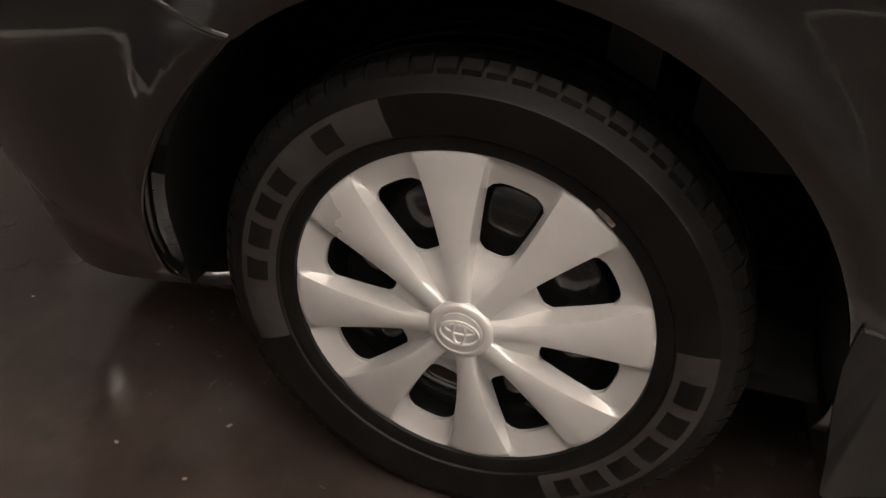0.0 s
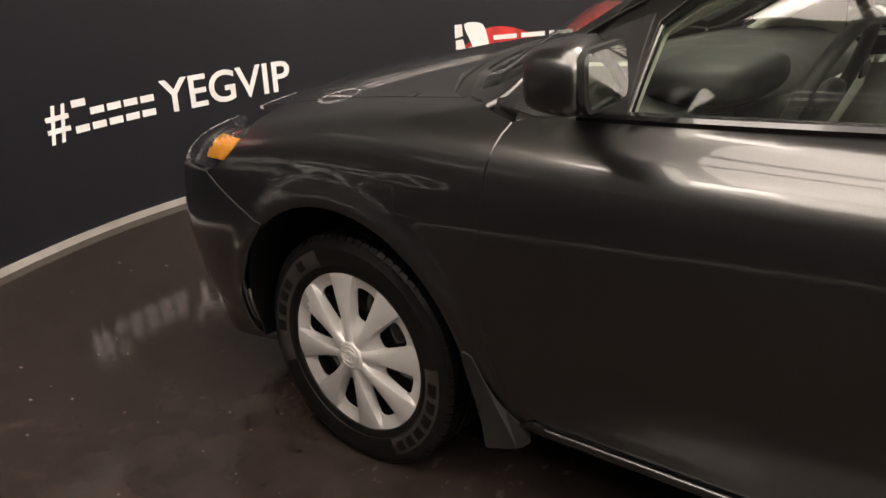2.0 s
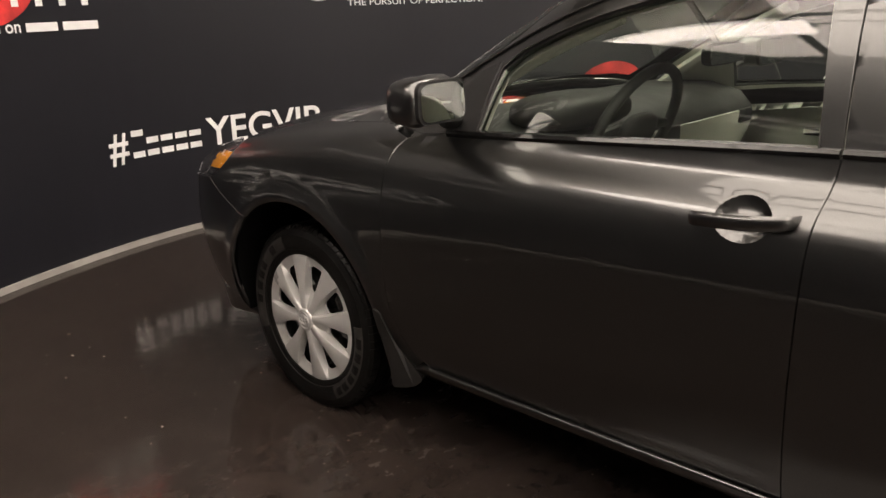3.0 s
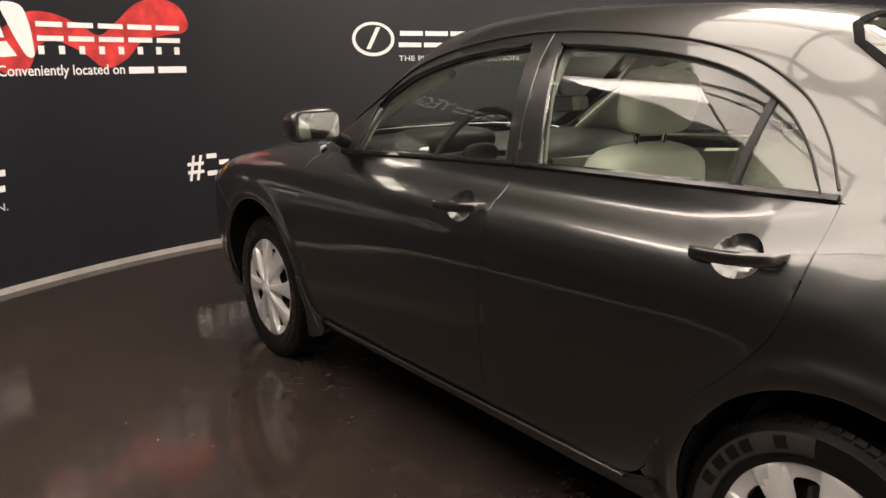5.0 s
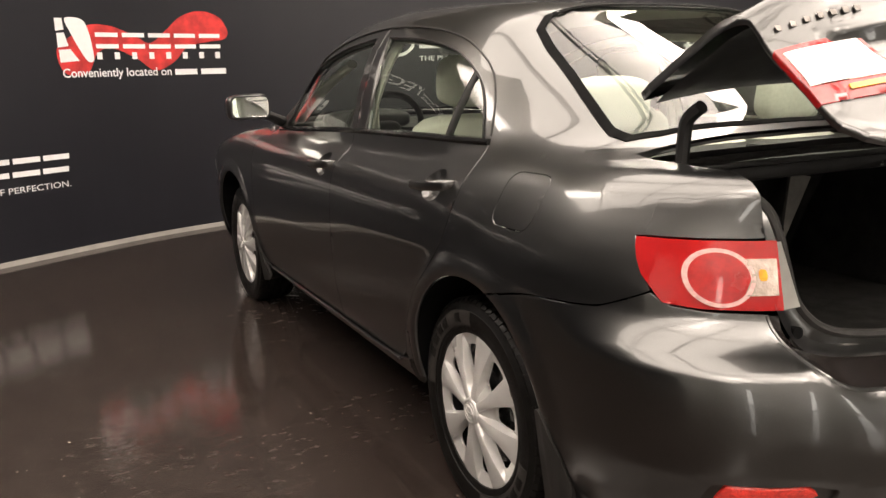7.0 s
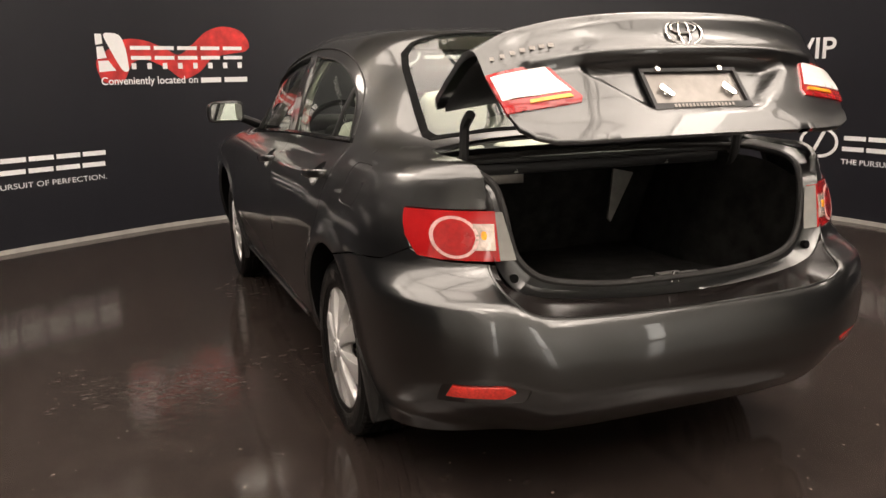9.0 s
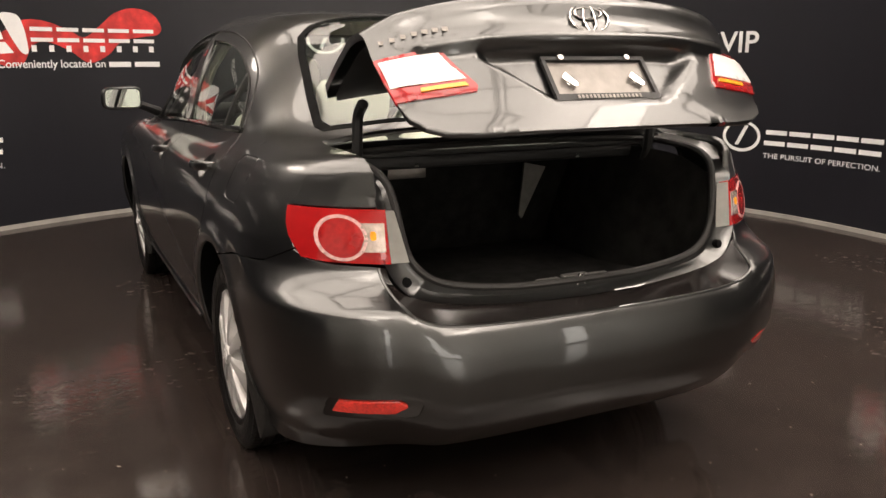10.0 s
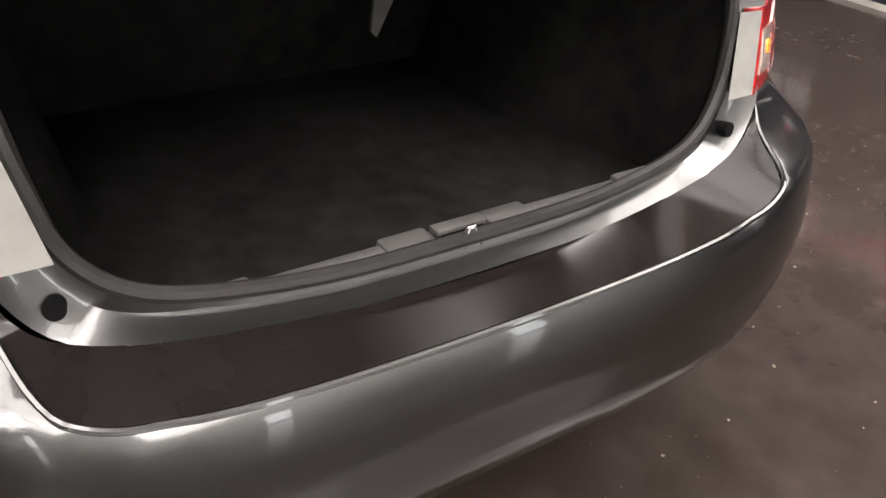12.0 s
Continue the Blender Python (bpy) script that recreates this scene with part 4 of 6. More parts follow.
# tail lamps on the body
lampr = [rq(0.902, x=3.188), rq(0.885, x=3.192), rq(0.86, x=3.202), rq(0.83, x=3.218), rq(0.802, x=3.242), rq(0.779, y=0.755), rq(0.770, y=0.70), rq(0.766, y=0.562), rq(0.902, y=0.567)]
tails = both("tail_lamp", skin("tail_lamp", lampr, on_rear, RED_LENS, off=0.004, step=0.015, depth=0.03, scale=(0.75, 1), mirror=True), None, "red tail lamp with round lens and clear reversing light")

# boot lid, shaped shut and then swung up on its hinge
def lid_q(y, x=None, z=None):
    """The lid view's angle where the form has this x (on the deck) or this z (on the rear face)."""
    if x is not None:
        P = on_top(np.array([[x, y]]))[0]
        return (math.atan2(P[2] - LID_Z, x - LID_X), y)
    a = np.linspace(0.9, -0.5, 281)
    P = on_lid(np.stack([a, np.full(len(a), y)], 1))
    k = np.argmax(P[:, 2] < z)
    return (float(a[k]), y)


# the lid covers the notch over the bumper with a plain rear face
TAIL_BODY = TAIL
TAIL = pchip((0.50, 3.440), (0.60, 3.452), (0.66, 3.459), (0.76, 3.462), (0.88, 3.452), (0.96, 3.468), (1.03, 3.475), (1.12, 3.44))
LID_SCALE = (0.5, 1.0)
lq = lid_q
lid_left = [lq(-0.30, x=3.028), lq(-0.50, x=3.012), lq(-0.585, x=3.005), lq(-0.600, x=3.05), lq(-0.600, x=3.15), lq(-0.596, x=3.26), lq(-0.585, x=3.345), lq(-0.583, z=0.95), lq(-0.582, z=0.90),
            lq(-0.575, z=0.83), lq(-0.562, z=0.77), lq(-0.548, z=0.728), lq(-0.52, z=0.694), lq(-0.47, z=0.668), lq(-0.40, z=0.656), lq(-0.30, z=0.652), lq(-0.15, z=0.650)]
lid_poly = [lq(0.0, x=3.032)] + lid_left + [lq(0.0, z=0.650)] + [(a, -y) for a, y in lid_left[::-1]]


def lid_shape(q, P):
    """The plate's recess, the bar over it and the lip along the lid's edge."""
    y, z, x = np.abs(P[:, 1]), P[:, 2], P[:, 0]
    rear = np.clip((x - 3.30) / 0.05, 0, 1)
    reach = np.interp(z, (0.735, 0.875), (0.185, 0.345))
    inside = np.clip((reach - y) / 0.030, 0, 1) * np.clip((z - 0.728) / 0.018, 0, 1) * np.clip((0.893 - z) / 0.008, 0, 1)
    bar = np.exp(-((z - 0.912) / 0.016) ** 2) * np.clip((0.50 - y) / 0.03, 0, 1)
    lip = np.exp(-((z - 1.012) / 0.020) ** 2) * np.clip((0.60 - y) / 0.1, 0, 1)
    return rear * (-0.030 * inside ** 1.2 + 0.026 * bar + 0.014 * lip)


LID_POSE = pose(0.002, 0, 0.113) @ pose(2.95, 0, 1.0, 0, -33.7, 0) @ pose(-2.95, 0, -1.0)
lid = child("boot_lid", skin("boot_lid", lid_poly, on_lid, PAINT, scale=LID_SCALE, step=0.014, depth=0.02, bulge=lid_shape), car, "dark grey boot lid swung open")
lid.matrix_basis = LID_POSE
child("lid_lining", skin("lid_lining", [(a * 0.97 + 0.01, y * 0.965) for a, y in lid_poly], on_lid, BLACK, scale=LID_SCALE, step=0.05, off=-0.035, depth=0.0), lid, "black inner lining")
inner_lamp = [lq(-0.583, z=0.905), lq(-0.577, z=0.83), lq(-0.566, z=0.772), lq(-0.45, z=0.768), lq(-0.375, z=0.770), lq(-0.368, z=0.785), lq(-0.40, z=0.84), lq(-0.425, z=0.895), lq(-0.44, z=0.905)]
inner_clear = [lq(-0.574, z=0.893), lq(-0.569, z=0.812), lq(-0.47, z=0.806), lq(-0.392, z=0.806), lq(-0.418, z=0.85), lq(-0.436, z=0.893)]
for s in (1, -1):
    flip = (lambda L: [(a, -s * abs(y)) for a, y in L])
    l = child("lid_lamp", skin("lid_lamp", flip(inner_lamp), on_lid, RED_LENS, scale=LID_SCALE, step=0.013, off=0.006, depth=0.02), lid, "red and white reversing lamp")
    child("clear_lens", skin("clear_lens", flip(inner_clear), on_lid, PALE_LENS, scale=LID_SCALE, step=0.013, off=0.009, depth=0.006), l, "white reversing lens")
    child("indicator", skin("indicator", flip([lq(-0.505, z=0.797), lq(-0.505, z=0.786), lq(-0.392, z=0.786), lq(-0.398, z=0.797)]), on_lid, AMBER, scale=LID_SCALE, step=0.013, off=0.0105, depth=0.004), l, "amber strip")


def on_lid_face(y, z, out=0.0):
    a, _ = lid_q(y, z=z)
    P = on_lid(np.array([[a, y]]))
    N = car_normal(P)
    o = lid_shape(np.array([[a, y]]), P)
    return Vector(P[0] + N[0] * (o[0] + out)), Vector(N[0])


def lid_tile(name, y0, y1, z0, z1, thick, material, label="", parent=None, outline=None):
    """A small flat thing fixed to the lid's rear face."""
    c, n = on_lid_face((y0 + y1) / 2, (z0 + z1) / 2)
    side = Vector((0, 1, 0))
    up = n.cross(side).normalized()
    up = up if up.z > 0 else -up
    h, w = (z1 - z0) / 2 / max(up.z, 0.3), (y1 - y0) / 2
    o = outline or rounded([(-w, -h), (w, -h), (w, h), (-w, h)], min(w, h) * 0.25, 3)
    return part(name, plate_bm(o, thick, lambda a, b, t: c + side * a + up * b + n * (t + 0.001)), material, parent or lid, label)


plate = lid_tile("plate_back", -0.155, 0.155, 0.740, 0.868, 0.004, PLATE_GREY, "bare metallic grey plate panel")
c0, n0 = on_lid_face(0.0, 0.804)
up0 = n0.cross(Vector((0, 1, 0))).normalized()
up0 = up0 if up0.z > 0 else -up0
lidp = lambda a, b, t: c0 + Vector((0, 1, 0)) * a + up0 * b + n0 * t
fr = bmesh.new()
for a0, a1, b0, b1 in ((-0.163, 0.163, -0.070, -0.050), (-0.163, 0.163, 0.058, 0.070), (-0.163, -0.151, -0.0495, 0.0575), (0.151, 0.163, -0.0495, 0.0575)):
    join_bm(fr, plate_bm(rounded([(a0, b0), (a1, b0), (a1, b1), (a0, b1)], 0.003, 2), 0.010, lambda a, b, t: lidp(a, b, t + 0.005)))
part("plate_frame", fr, BLACK, lid, "black plate frame")
for k in range(17):      # unreadable lettering on the frame, as plain bars
    part("frame_bar", plate_bm([(-0.10 + 0.012 * k, -0.066), (-0.093 + 0.012 * k, -0.066), (-0.093 + 0.012 * k, -0.055), (-0.10 + 0.012 * k, -0.055)], 0.001, lambda a, b, t: lidp(a, b, t + 0.0155)), PLATE_GREY, lid)
for a in (-0.105, 0.105):
    for b in (-0.012, 0.064):
        part("screw", plate_bm(oval(a, b, 0.008, 0.008, 12), 0.005, lambda p, q, t: lidp(p, q, t + 0.006 + (0.01 if q > 0.05 else 0))), CHROME, lid)
    part("plate_clip", plate_bm(rounded([(a - 0.02, 0.0), (a + 0.012, -0.03), (a + 0.024, -0.02), (a - 0.004, 0.018)], 0.006, 3), 0.012, lambda p, q, t: lidp(p, q, t + 0.005)), CHROME, lid)
# oval badge and lettering strip, kept plain
ce, ne = on_lid_face(0.0, 0.965, 0.004)
ue = ne.cross(Vector((0, 1, 0))).normalized()
ue = ue if ue.z > 0 else -ue
bm = bmesh.new()
for ra, rb, db in ((0.060, 0.040, 0), (0.018, 0.038, 0), (0.042, 0.016, 0.014)):
    tube_bm([tuple(ce + Vector((0, 1, 0)) * (ra * math.cos(a)) + ue * (rb * math.sin(a) + db)) for a in [2 * math.pi * k / 36 for k in range(37)]], 0.0034, 6, bm)
part("badge", bm, CHROME, lid, "chrome oval badge")
for k in range(7):
    lid_tile("name_block", -0.562 + 0.0245 * k, -0.545 + 0.0245 * k, 0.948, 0.960, 0.002, PLATE_GREY)
for s in (-1, 1):      # gooseneck hinges
    arm = spline([(2.98, s * 0.52, 0.90), (3.03, s * 0.52, 0.95), (3.045, s * 0.52, 1.02), (3.05, s * 0.52, 1.08), (3.06, s * 0.52, 1.12), (3.10, s * 0.52, 1.15)], 6)
    part("hinge_arm", tube_bm(arm, 0.016, 8), BLACK, car, "black gooseneck hinge")
part("lock", box_bm(3.36, 3.42, -0.035, 0.035, 0.705, 0.745, 0.008), BRAKE, lid, "metal lock catch")

TAIL = TAIL_BODY

# boot opening: painted flange, seal, liner
def ring_path():
    """The edge of the boot opening from the middle of its sill round the left side to the front."""
    return [(3.422, 0.0, 0.664), (3.420, -0.20, 0.667), (3.408, -0.36, 0.683), (3.393, -0.448, 0.708), (3.376, -0.50, 0.760), (3.362, -0.520, 0.83), (3.345, -0.530, 0.90), (3.315, -0.540, 0.955),
            (3.24, -0.552, 0.985), (3.12, -0.560, 0.995), (3.03, -0.560, 0.998), (2.985, -0.52, 1.0), (2.985, -0.3, 1.008), (2.985, 0.0, 1.012)]


path = spline(ring_path(), 5)
full = np.vstack([path, (path * [1, -1, 1])[::-1][1:-1]])
seal = tube_bm([tuple(p) for p in np.vstack([full, full[:1]]) + [-0.006, 0, 0.004]], 0.011, 8)
part("boot_seal", seal, RUBBER, car, "black rubber boot seal")


def strip_bm(a, b, lift=0.0):
    """A band between two lines with as many points each."""
    bm = bmesh.new()
    r0, r1 = [bm.verts.new(tuple(p)) for p in a], [bm.verts.new(tuple(p)) for p in b]
    for i in range(len(a) - 1):
        bm.faces.new((r0[i], r0[i + 1], r1[i + 1], r1[i]))
    return bm


outer = [(3.447, 0.0, 0.630), (3.445, -0.20, 0.634), (3.432, -0.38, 0.650), (3.414, -0.515, 0.678), (3.393, -0.576, 0.755), (3.372, -0.578, 0.83), (3.358, -0.586, 0.90), (3.335, -0.590, 0.955),
         (3.26, -0.598, 1.002), (3.12, -0.604, 1.018), (3.03, -0.604, 1.024), (2.99, -0.60, 1.026), (2.998, -0.45, 1.036), (3.016, 0.0, 1.045)]
po = spline(outer, 5)
mid = (path * 0.62 + po * 0.38) + np.array([-0.018, 0, -0.006])
for s in (1, -1):
    f = np.array([1, s, 1])
    bm = strip_bm(po * f, mid * f)
    join_bm(bm, strip_bm(mid * f, path * f))
    bmesh.ops.remove_doubles(bm, verts=bm.verts, dist=1e-4)
    part("boot_channel", bm, PAINT, car, "painted boot opening channel", sharp=60)
    lamp_edge = np.abs(on_rear(np.array([rq(0.768, y=0.563), rq(0.900, y=0.568)]))) * [1, s, 1] + [0.003, 0, 0]
    part("lamp_back_strip", strip_bm(lamp_edge, [(3.388, s * 0.512, 0.765), (3.352, s * 0.538, 0.895)]), STRIP, car, "grey lamp edge strip")
    # a flat black disc gives the darkness of a hole in the flange
    part("stop_hole", tube_bm([(3.380, s * 0.520, 0.712), (3.3965, s * 0.5228, 0.7148)], 0.0125, 18), LINER, car, "round black disc in place of a dark hole")
# bumper shelf below the opening, its colour darkened for the lid's reflection
ridge_s = on_rear(np.array([rq(z, y=y) for y, z in RIDGE]))
inner_edge = np.array([(3.392, -0.578, 0.758), (3.399, -0.568, 0.722), (3.410, -0.535, 0.688), (3.420, -0.47, 0.664), (3.430, -0.38, 0.650), (3.441, -0.27, 0.640), (3.445, -0.14, 0.631), (3.447, 0.0, 0.628)])
inner_s = spline(inner_edge, 5)
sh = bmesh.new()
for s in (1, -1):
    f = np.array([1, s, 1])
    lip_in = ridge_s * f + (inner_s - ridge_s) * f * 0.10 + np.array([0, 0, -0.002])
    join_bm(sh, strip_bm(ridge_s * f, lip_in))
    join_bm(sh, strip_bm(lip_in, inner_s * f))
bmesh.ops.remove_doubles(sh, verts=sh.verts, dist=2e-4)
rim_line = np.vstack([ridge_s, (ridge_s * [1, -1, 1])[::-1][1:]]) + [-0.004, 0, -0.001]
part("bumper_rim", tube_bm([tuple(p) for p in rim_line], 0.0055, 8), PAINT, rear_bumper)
part("bumper_shelf", sh, DARK_SHELF, rear_bumper, sharp=70)
part("striker", tube_bm([(3.418, -0.016, 0.655), (3.416, -0.006, 0.684), (3.416, 0.002, 0.684), (3.418, 0.012, 0.655)], 0.0038, 8), CHROME, car, "bright steel lock striker")
part("latch_cover", box_bm(3.376, 3.398, -0.045, 0.036, 0.670, 0.678, 0.002), SCUFF, car, "grey latch cover plate")
part("latch_pocket", box_bm(3.396, 3.412, -0.038, 0.032, 0.640, 0.671, 0.002), LINER, car)
part("scuff_plate", box_bm(3.365, 3.400, -0.42, 0.42, 0.62, 0.664, 0.008), SCUFF, car, "grey boot sill cover")
for y0, y1 in ((-0.42, -0.30), (-0.12, -0.045), (0.045, 0.12), (0.30, 0.42)):
    part("sill_step", box_bm(3.360, 3.402, y0, y1, 0.63, 0.669, 0.006), SCUFF, car)

# boot liner
part("boot_floor", box_bm(2.42, 3.39, -0.52, 0.52, 0.545, 0.575, 0.01), CARPET, car, "black boot carpet")
for s in (-1, 1):
    pts = [(2.45, s * 0.50, 0.575), (2.60, s * 0.42, 0.575), (2.95, s * 0.42, 0.575), (3.15, s * 0.50, 0.575), (3.37, s * 0.50, 0.60)]
    top = [(2.45, s * 0.54, 0.98), (2.60, s * 0.50, 0.98), (2.95, s * 0.50, 0.98), (3.15, s * 0.545, 0.965), (3.345, s * 0.525, 0.92)]
    part("boot_side", strip_bm(spline(pts, 6), spline(top, 6)), CARPET, car, "black boot side lining")
part("boot_back", strip_bm([(3.385, -0.52, 0.57), (3.385, 0.52, 0.57)], [(3.385, -0.44, 0.66), (3.385, 0.44, 0.66)]), CARPET, car)
part("parcel_shelf", box_bm(2.38, 2.98, -0.60, 0.60, 0.985, 1.000, 0.004), TRIM_DARK, car, "dark parcel shelf")
part("shelf_beam", box_bm(2.90, 2.975, -0.55, 0.55, 0.945, 0.985, 0.01), BLACK, car)
for y in (-0.305, 0.283):
    part("shelf_clip", box_bm(2.955, 2.975, y - 0.008, y + 0.008, 0.950, 0.966, 0.003), TRIM_PALE, car)
part("shelf_tag", box_bm(2.86, 2.90, -0.37, -0.24, 0.905, 0.945, 0.003), PLATE_GREY, car, "grey metal bracket")

# side details
def handle_bm(hx, hz, s):
    P = on_side(np.array([[hx - 0.106, hz - 0.008], [hx, hz], [hx + 0.106, hz + 0.010]]))
    y = P[:, 1]
    pts = spline([(hx - 0.106, y[0] + 0.004, hz - 0.008), (hx - 0.092, y[0] - 0.022, hz - 0.006), (hx - 0.05, y[1] - 0.033, hz - 0.003), (hx, y[1] - 0.036, hz), (hx + 0.05, y[1] - 0.034, hz + 0.005),
                  (hx + 0.094, y[2] - 0.024, hz + 0.009), (hx + 0.107, y[2] + 0.004, hz + 0.011)], 5)
    pts = pts * [1, s, 1]
    bm = bmesh.new()
    n, rings = 12, []
    for i, p in enumerate(pts):
        e = min(i, len(pts) - 1 - i) / 6
        hgt = 0.0105 + 0.0045 * min(e, 1)
        rings.append([bm.verts.new((p[0], p[1] + 0.008 * math.cos(2 * math.pi * k / n), p[2] + hgt * math.sin(2 * math.pi * k / n))) for k in range(n)])
    for a, b in zip(rings, rings[1:]):
        for k in range(n):
            bm.faces.new((a[k], a[(k + 1) % n], b[(k + 1) % n], b[k]))
    bm.faces.new(rings[0])
    bm.faces.new(rings[-1])
    return bm


for doors, (hx, hz) in ((front_doors, HANDLE_F), (rear_doors, HANDLE_R)):
    for d, s in zip(doors, (1, -1)):
        part("door_handle", handle_bm(hx, hz, s), PAINT, d, "body-coloured pull handle")


def mirror_bm(s):
    """The mirror's shell: a rounded box that swells forwards."""
    bm = bmesh.new()
    bmesh.ops.create_cube(bm, size=2)
    bmesh.ops.subdivide_edges(bm, edges=bm.edges[:], cuts=5, use_grid_fill=True)
    for v in bm.verts:
        c = v.co
        n = (abs(c.x) ** 4 + abs(c.y) ** 4 + abs(c.z) ** 4) ** 0.25
        c = c / n
        front = (1 - c.x) / 2
        yy = -0.928 - c.y * (-0.105) * (1 - 0.10 * front)
        zz = 1.083 + c.z * 0.062 * (1 - 0.18 * front) + 0.004 * (c.y)
        xx = 0.735 - 0.125 * front + 0.028 * (-(yy + 0.928) / 0.105)
        v.co = Vector((xx, yy * s, zz))
    return bm


for d, s in zip(front_doors, (1, -1)):
    m = part("door_mirror", mirror_bm(s), PAINT, d, "dark grey door mirror")
    o = rounded([(-0.092, -0.048), (0.092, -0.052), (0.092, 0.05), (-0.088, 0.05)], 0.03, 5)
    part("mirror_bezel", plate_bm(o, 0.012, lambda a, b, t: Vector((0.738 - 0.11 * a - 0.07 * b + t, s * (-0.928 + a), 1.083 + b))), BLACK, d, "black bezel")
    part("mirror_glass", plate_bm([(a * 0.91, b * 0.88) for a, b in o], 0.003, lambda a, b, t: Vector((0.7505 - 0.11 * a - 0.07 * b + t, s * (-0.928 + a), 1.083 + b))), MIRROR, d, "silvered mirror glass")
    part("mirror_foot", tube_bm([(0.60, s * -0.745, 1.005), (0.635, s * -0.80, 1.03), (0.665, s * -0.87, 1.055)], [0.035, 0.030, 0.032], 10, flat=0.7), BLACK, d, "black mirror foot")


def flap_bm(hub, s, front):
    if front:
        o = [(0.385, 0.40), (0.383, 0.455), (0.412, 0.450), (0.430, 0.40), (0.448, 0.345), (0.478, 0.310), (0.508, 0.283), (0.540, 0.255), (0.51, 0.228), (0.47, 0.21), (0.42, 0.20), (0.41, 0.27), (0.395, 0.34)]
    else:
        o = [(0.365, 0.40), (0.360, 0.462), (0.394, 0.468), (0.425, 0.42), (0.452, 0.37), (0.465, 0.30), (0.46, 0.25), (0.44, 0.20), (0.40, 0.185), (0.36, 0.185), (0.375, 0.25), (0.375, 0.33)]
    o = rounded(o, 0.010, 3)
    skin_y = on_side(np.array([(hub + a, max(b, 0.30)) for a, b in o]))[:, 1] - 0.006      # its outer face lies on the panel
    bm = bmesh.new()
    out = [bm.verts.new((hub + a, s * y, b)) for (a, b), y in zip(o, skin_y)]
    inn = [bm.verts.new((hub + min(a, 0.405), s * -0.62, b)) for a, b in o]
    for k in range(len(o)):
        bm.faces.new((out[k], out[(k + 1) % len(o)], inn[(k + 1) % len(o)], inn[k]))
    caps = [bm.faces.new(out), bm.faces.new(inn[::-1])]
    bmesh.ops.triangulate(bm, faces=caps)
    return bm


for s in (1, -1):
    for hub, fr_ in ((HUB_F, True), (HUB_R, False)):
        part("mud_flap", flap_bm(hub, s, fr_), FLAP, car, "dark plastic mud flap", sharp=25)
        bm = bmesh.new()
        cx, cz, cr = ARCHES[0 if fr_ else 1]
        angles = [radians(-8 + (200 if fr_ else 205) * k / 32) for k in range(33)]
        lips = on_side(np.array([(cx + (cr + 0.006) * math.cos(a), max(cz + (cr + 0.006) * math.sin(a), 0.30)) for a in angles]))[:, 1] + 0.012
        rows = [[bm.verts.new((cx + r * math.cos(a), s * y, cz + r * math.sin(a))) for r, y in ((cr - 0.001, lip), (cr + 0.010, -0.80), (cr + 0.012, -0.52), (cr, -0.50), (0.08, -0.50))] for a, lip in zip(angles, lips)]
        for a, b in zip(rows, rows[1:]):
            for k in range(4):
                bm.faces.new((a[k], a[k + 1], b[k + 1], b[k]))
        part("wheel_liner", bm, LINER, car, "black wheel arch liner")
part("underbody", box_bm(0.36, 2.24, -0.68, 0.68, 0.205, 0.26, 0.02), BLACK, car, "black underbody")
part("underbody", box_bm(-0.80, 0.37, -0.50, 0.50, 0.20, 0.27, 0.02), BLACK, car)
part("underbody", box_bm(2.23, 3.28, -0.50, 0.50, 0.30, 0.36, 0.02), BLACK, car)
part("bulkhead", box_bm(0.10, 0.16, -0.72, 0.72, 0.25, 0.90, 0.01), BLACK, car)
part("boot_pan", box_bm(2.20, 3.38, -0.54, 0.54, 0.42, 0.54, 0.02), BLACK, car)

# round lens, clear reversing part and inner edge of the body's tail lamps
def ring_q(cy, cz, ry, rz, n=36):
    return [rq(cz + rz * math.sin(a), y=cy + ry * math.cos(a)) for a in [2 * math.pi * k / n for k in range(n)]]


round_o, round_i = ring_q(0.668, 0.831, 0.056, 0.057), ring_q(0.668, 0.831, 0.048, 0.049)
clear_q = [rq(0.868, y=0.627), rq(0.868, y=0.572), rq(0.797, y=0.572), rq(0.797, y=0.632), rq(0.833, y=0.618)]
for l, a, b, c in zip(tails, skin("lens_ring", round_o, on_rear, RING_LENS, holes=[round_i], scale=(0.75, 1), off=0.0065, depth=0.006, step=0.01, mirror=True),
                      skin("round_lens", round_i, on_rear, RED_DARK, scale=(0.75, 1), off=0.006, depth=0.005, step=0.012, mirror=True),
                      skin("clear_lens", clear_q, on_rear, FACETS, scale=(0.75, 1), off=0.0065, depth=0.006, step=0.012, mirror=True)):
    child("lens_ring", a, l, "bright ring round the lens")
    child("round_lens", b, l, "round deep red lens")
    child("clear_lens", c, l, "clear reversing lens")
bulbs = [rq(0.848, y=0.606), rq(0.848, y=0.592), rq(0.826, y=0.592), rq(0.826, y=0.606)]
for l, me in zip(tails, skin("bulb", rounded(bulbs, 0.02), on_rear, AMBER, scale=(0.75, 1), off=0.009, depth=0.004, step=0.01, mirror=True)):
    child("bulb", me, l, "amber bulb")

# black lining behind the backrests, and the pale edge of a panel in it
part("boot_front_lining", strip_bm([(2.50, -0.56, 0.50), (2.50, 0.56, 0.50)], [(2.675, -0.56, 1.0), (2.675, 0.56, 1.0)]), CARPET, car, "black boot front lining")
part("backrest_edge", plate_bm([(0.225, 0.715), (0.238, 0.700), (0.335, 0.885), (0.245, 0.905)], 0.010, lambda a, b, t: Vector((2.690 + t, a, b))), PANEL_GREY, car, "pale grey backrest side panel")


# ---------- wheels ----------
CAP_R, CAP_TURN = 0.222, 8.5


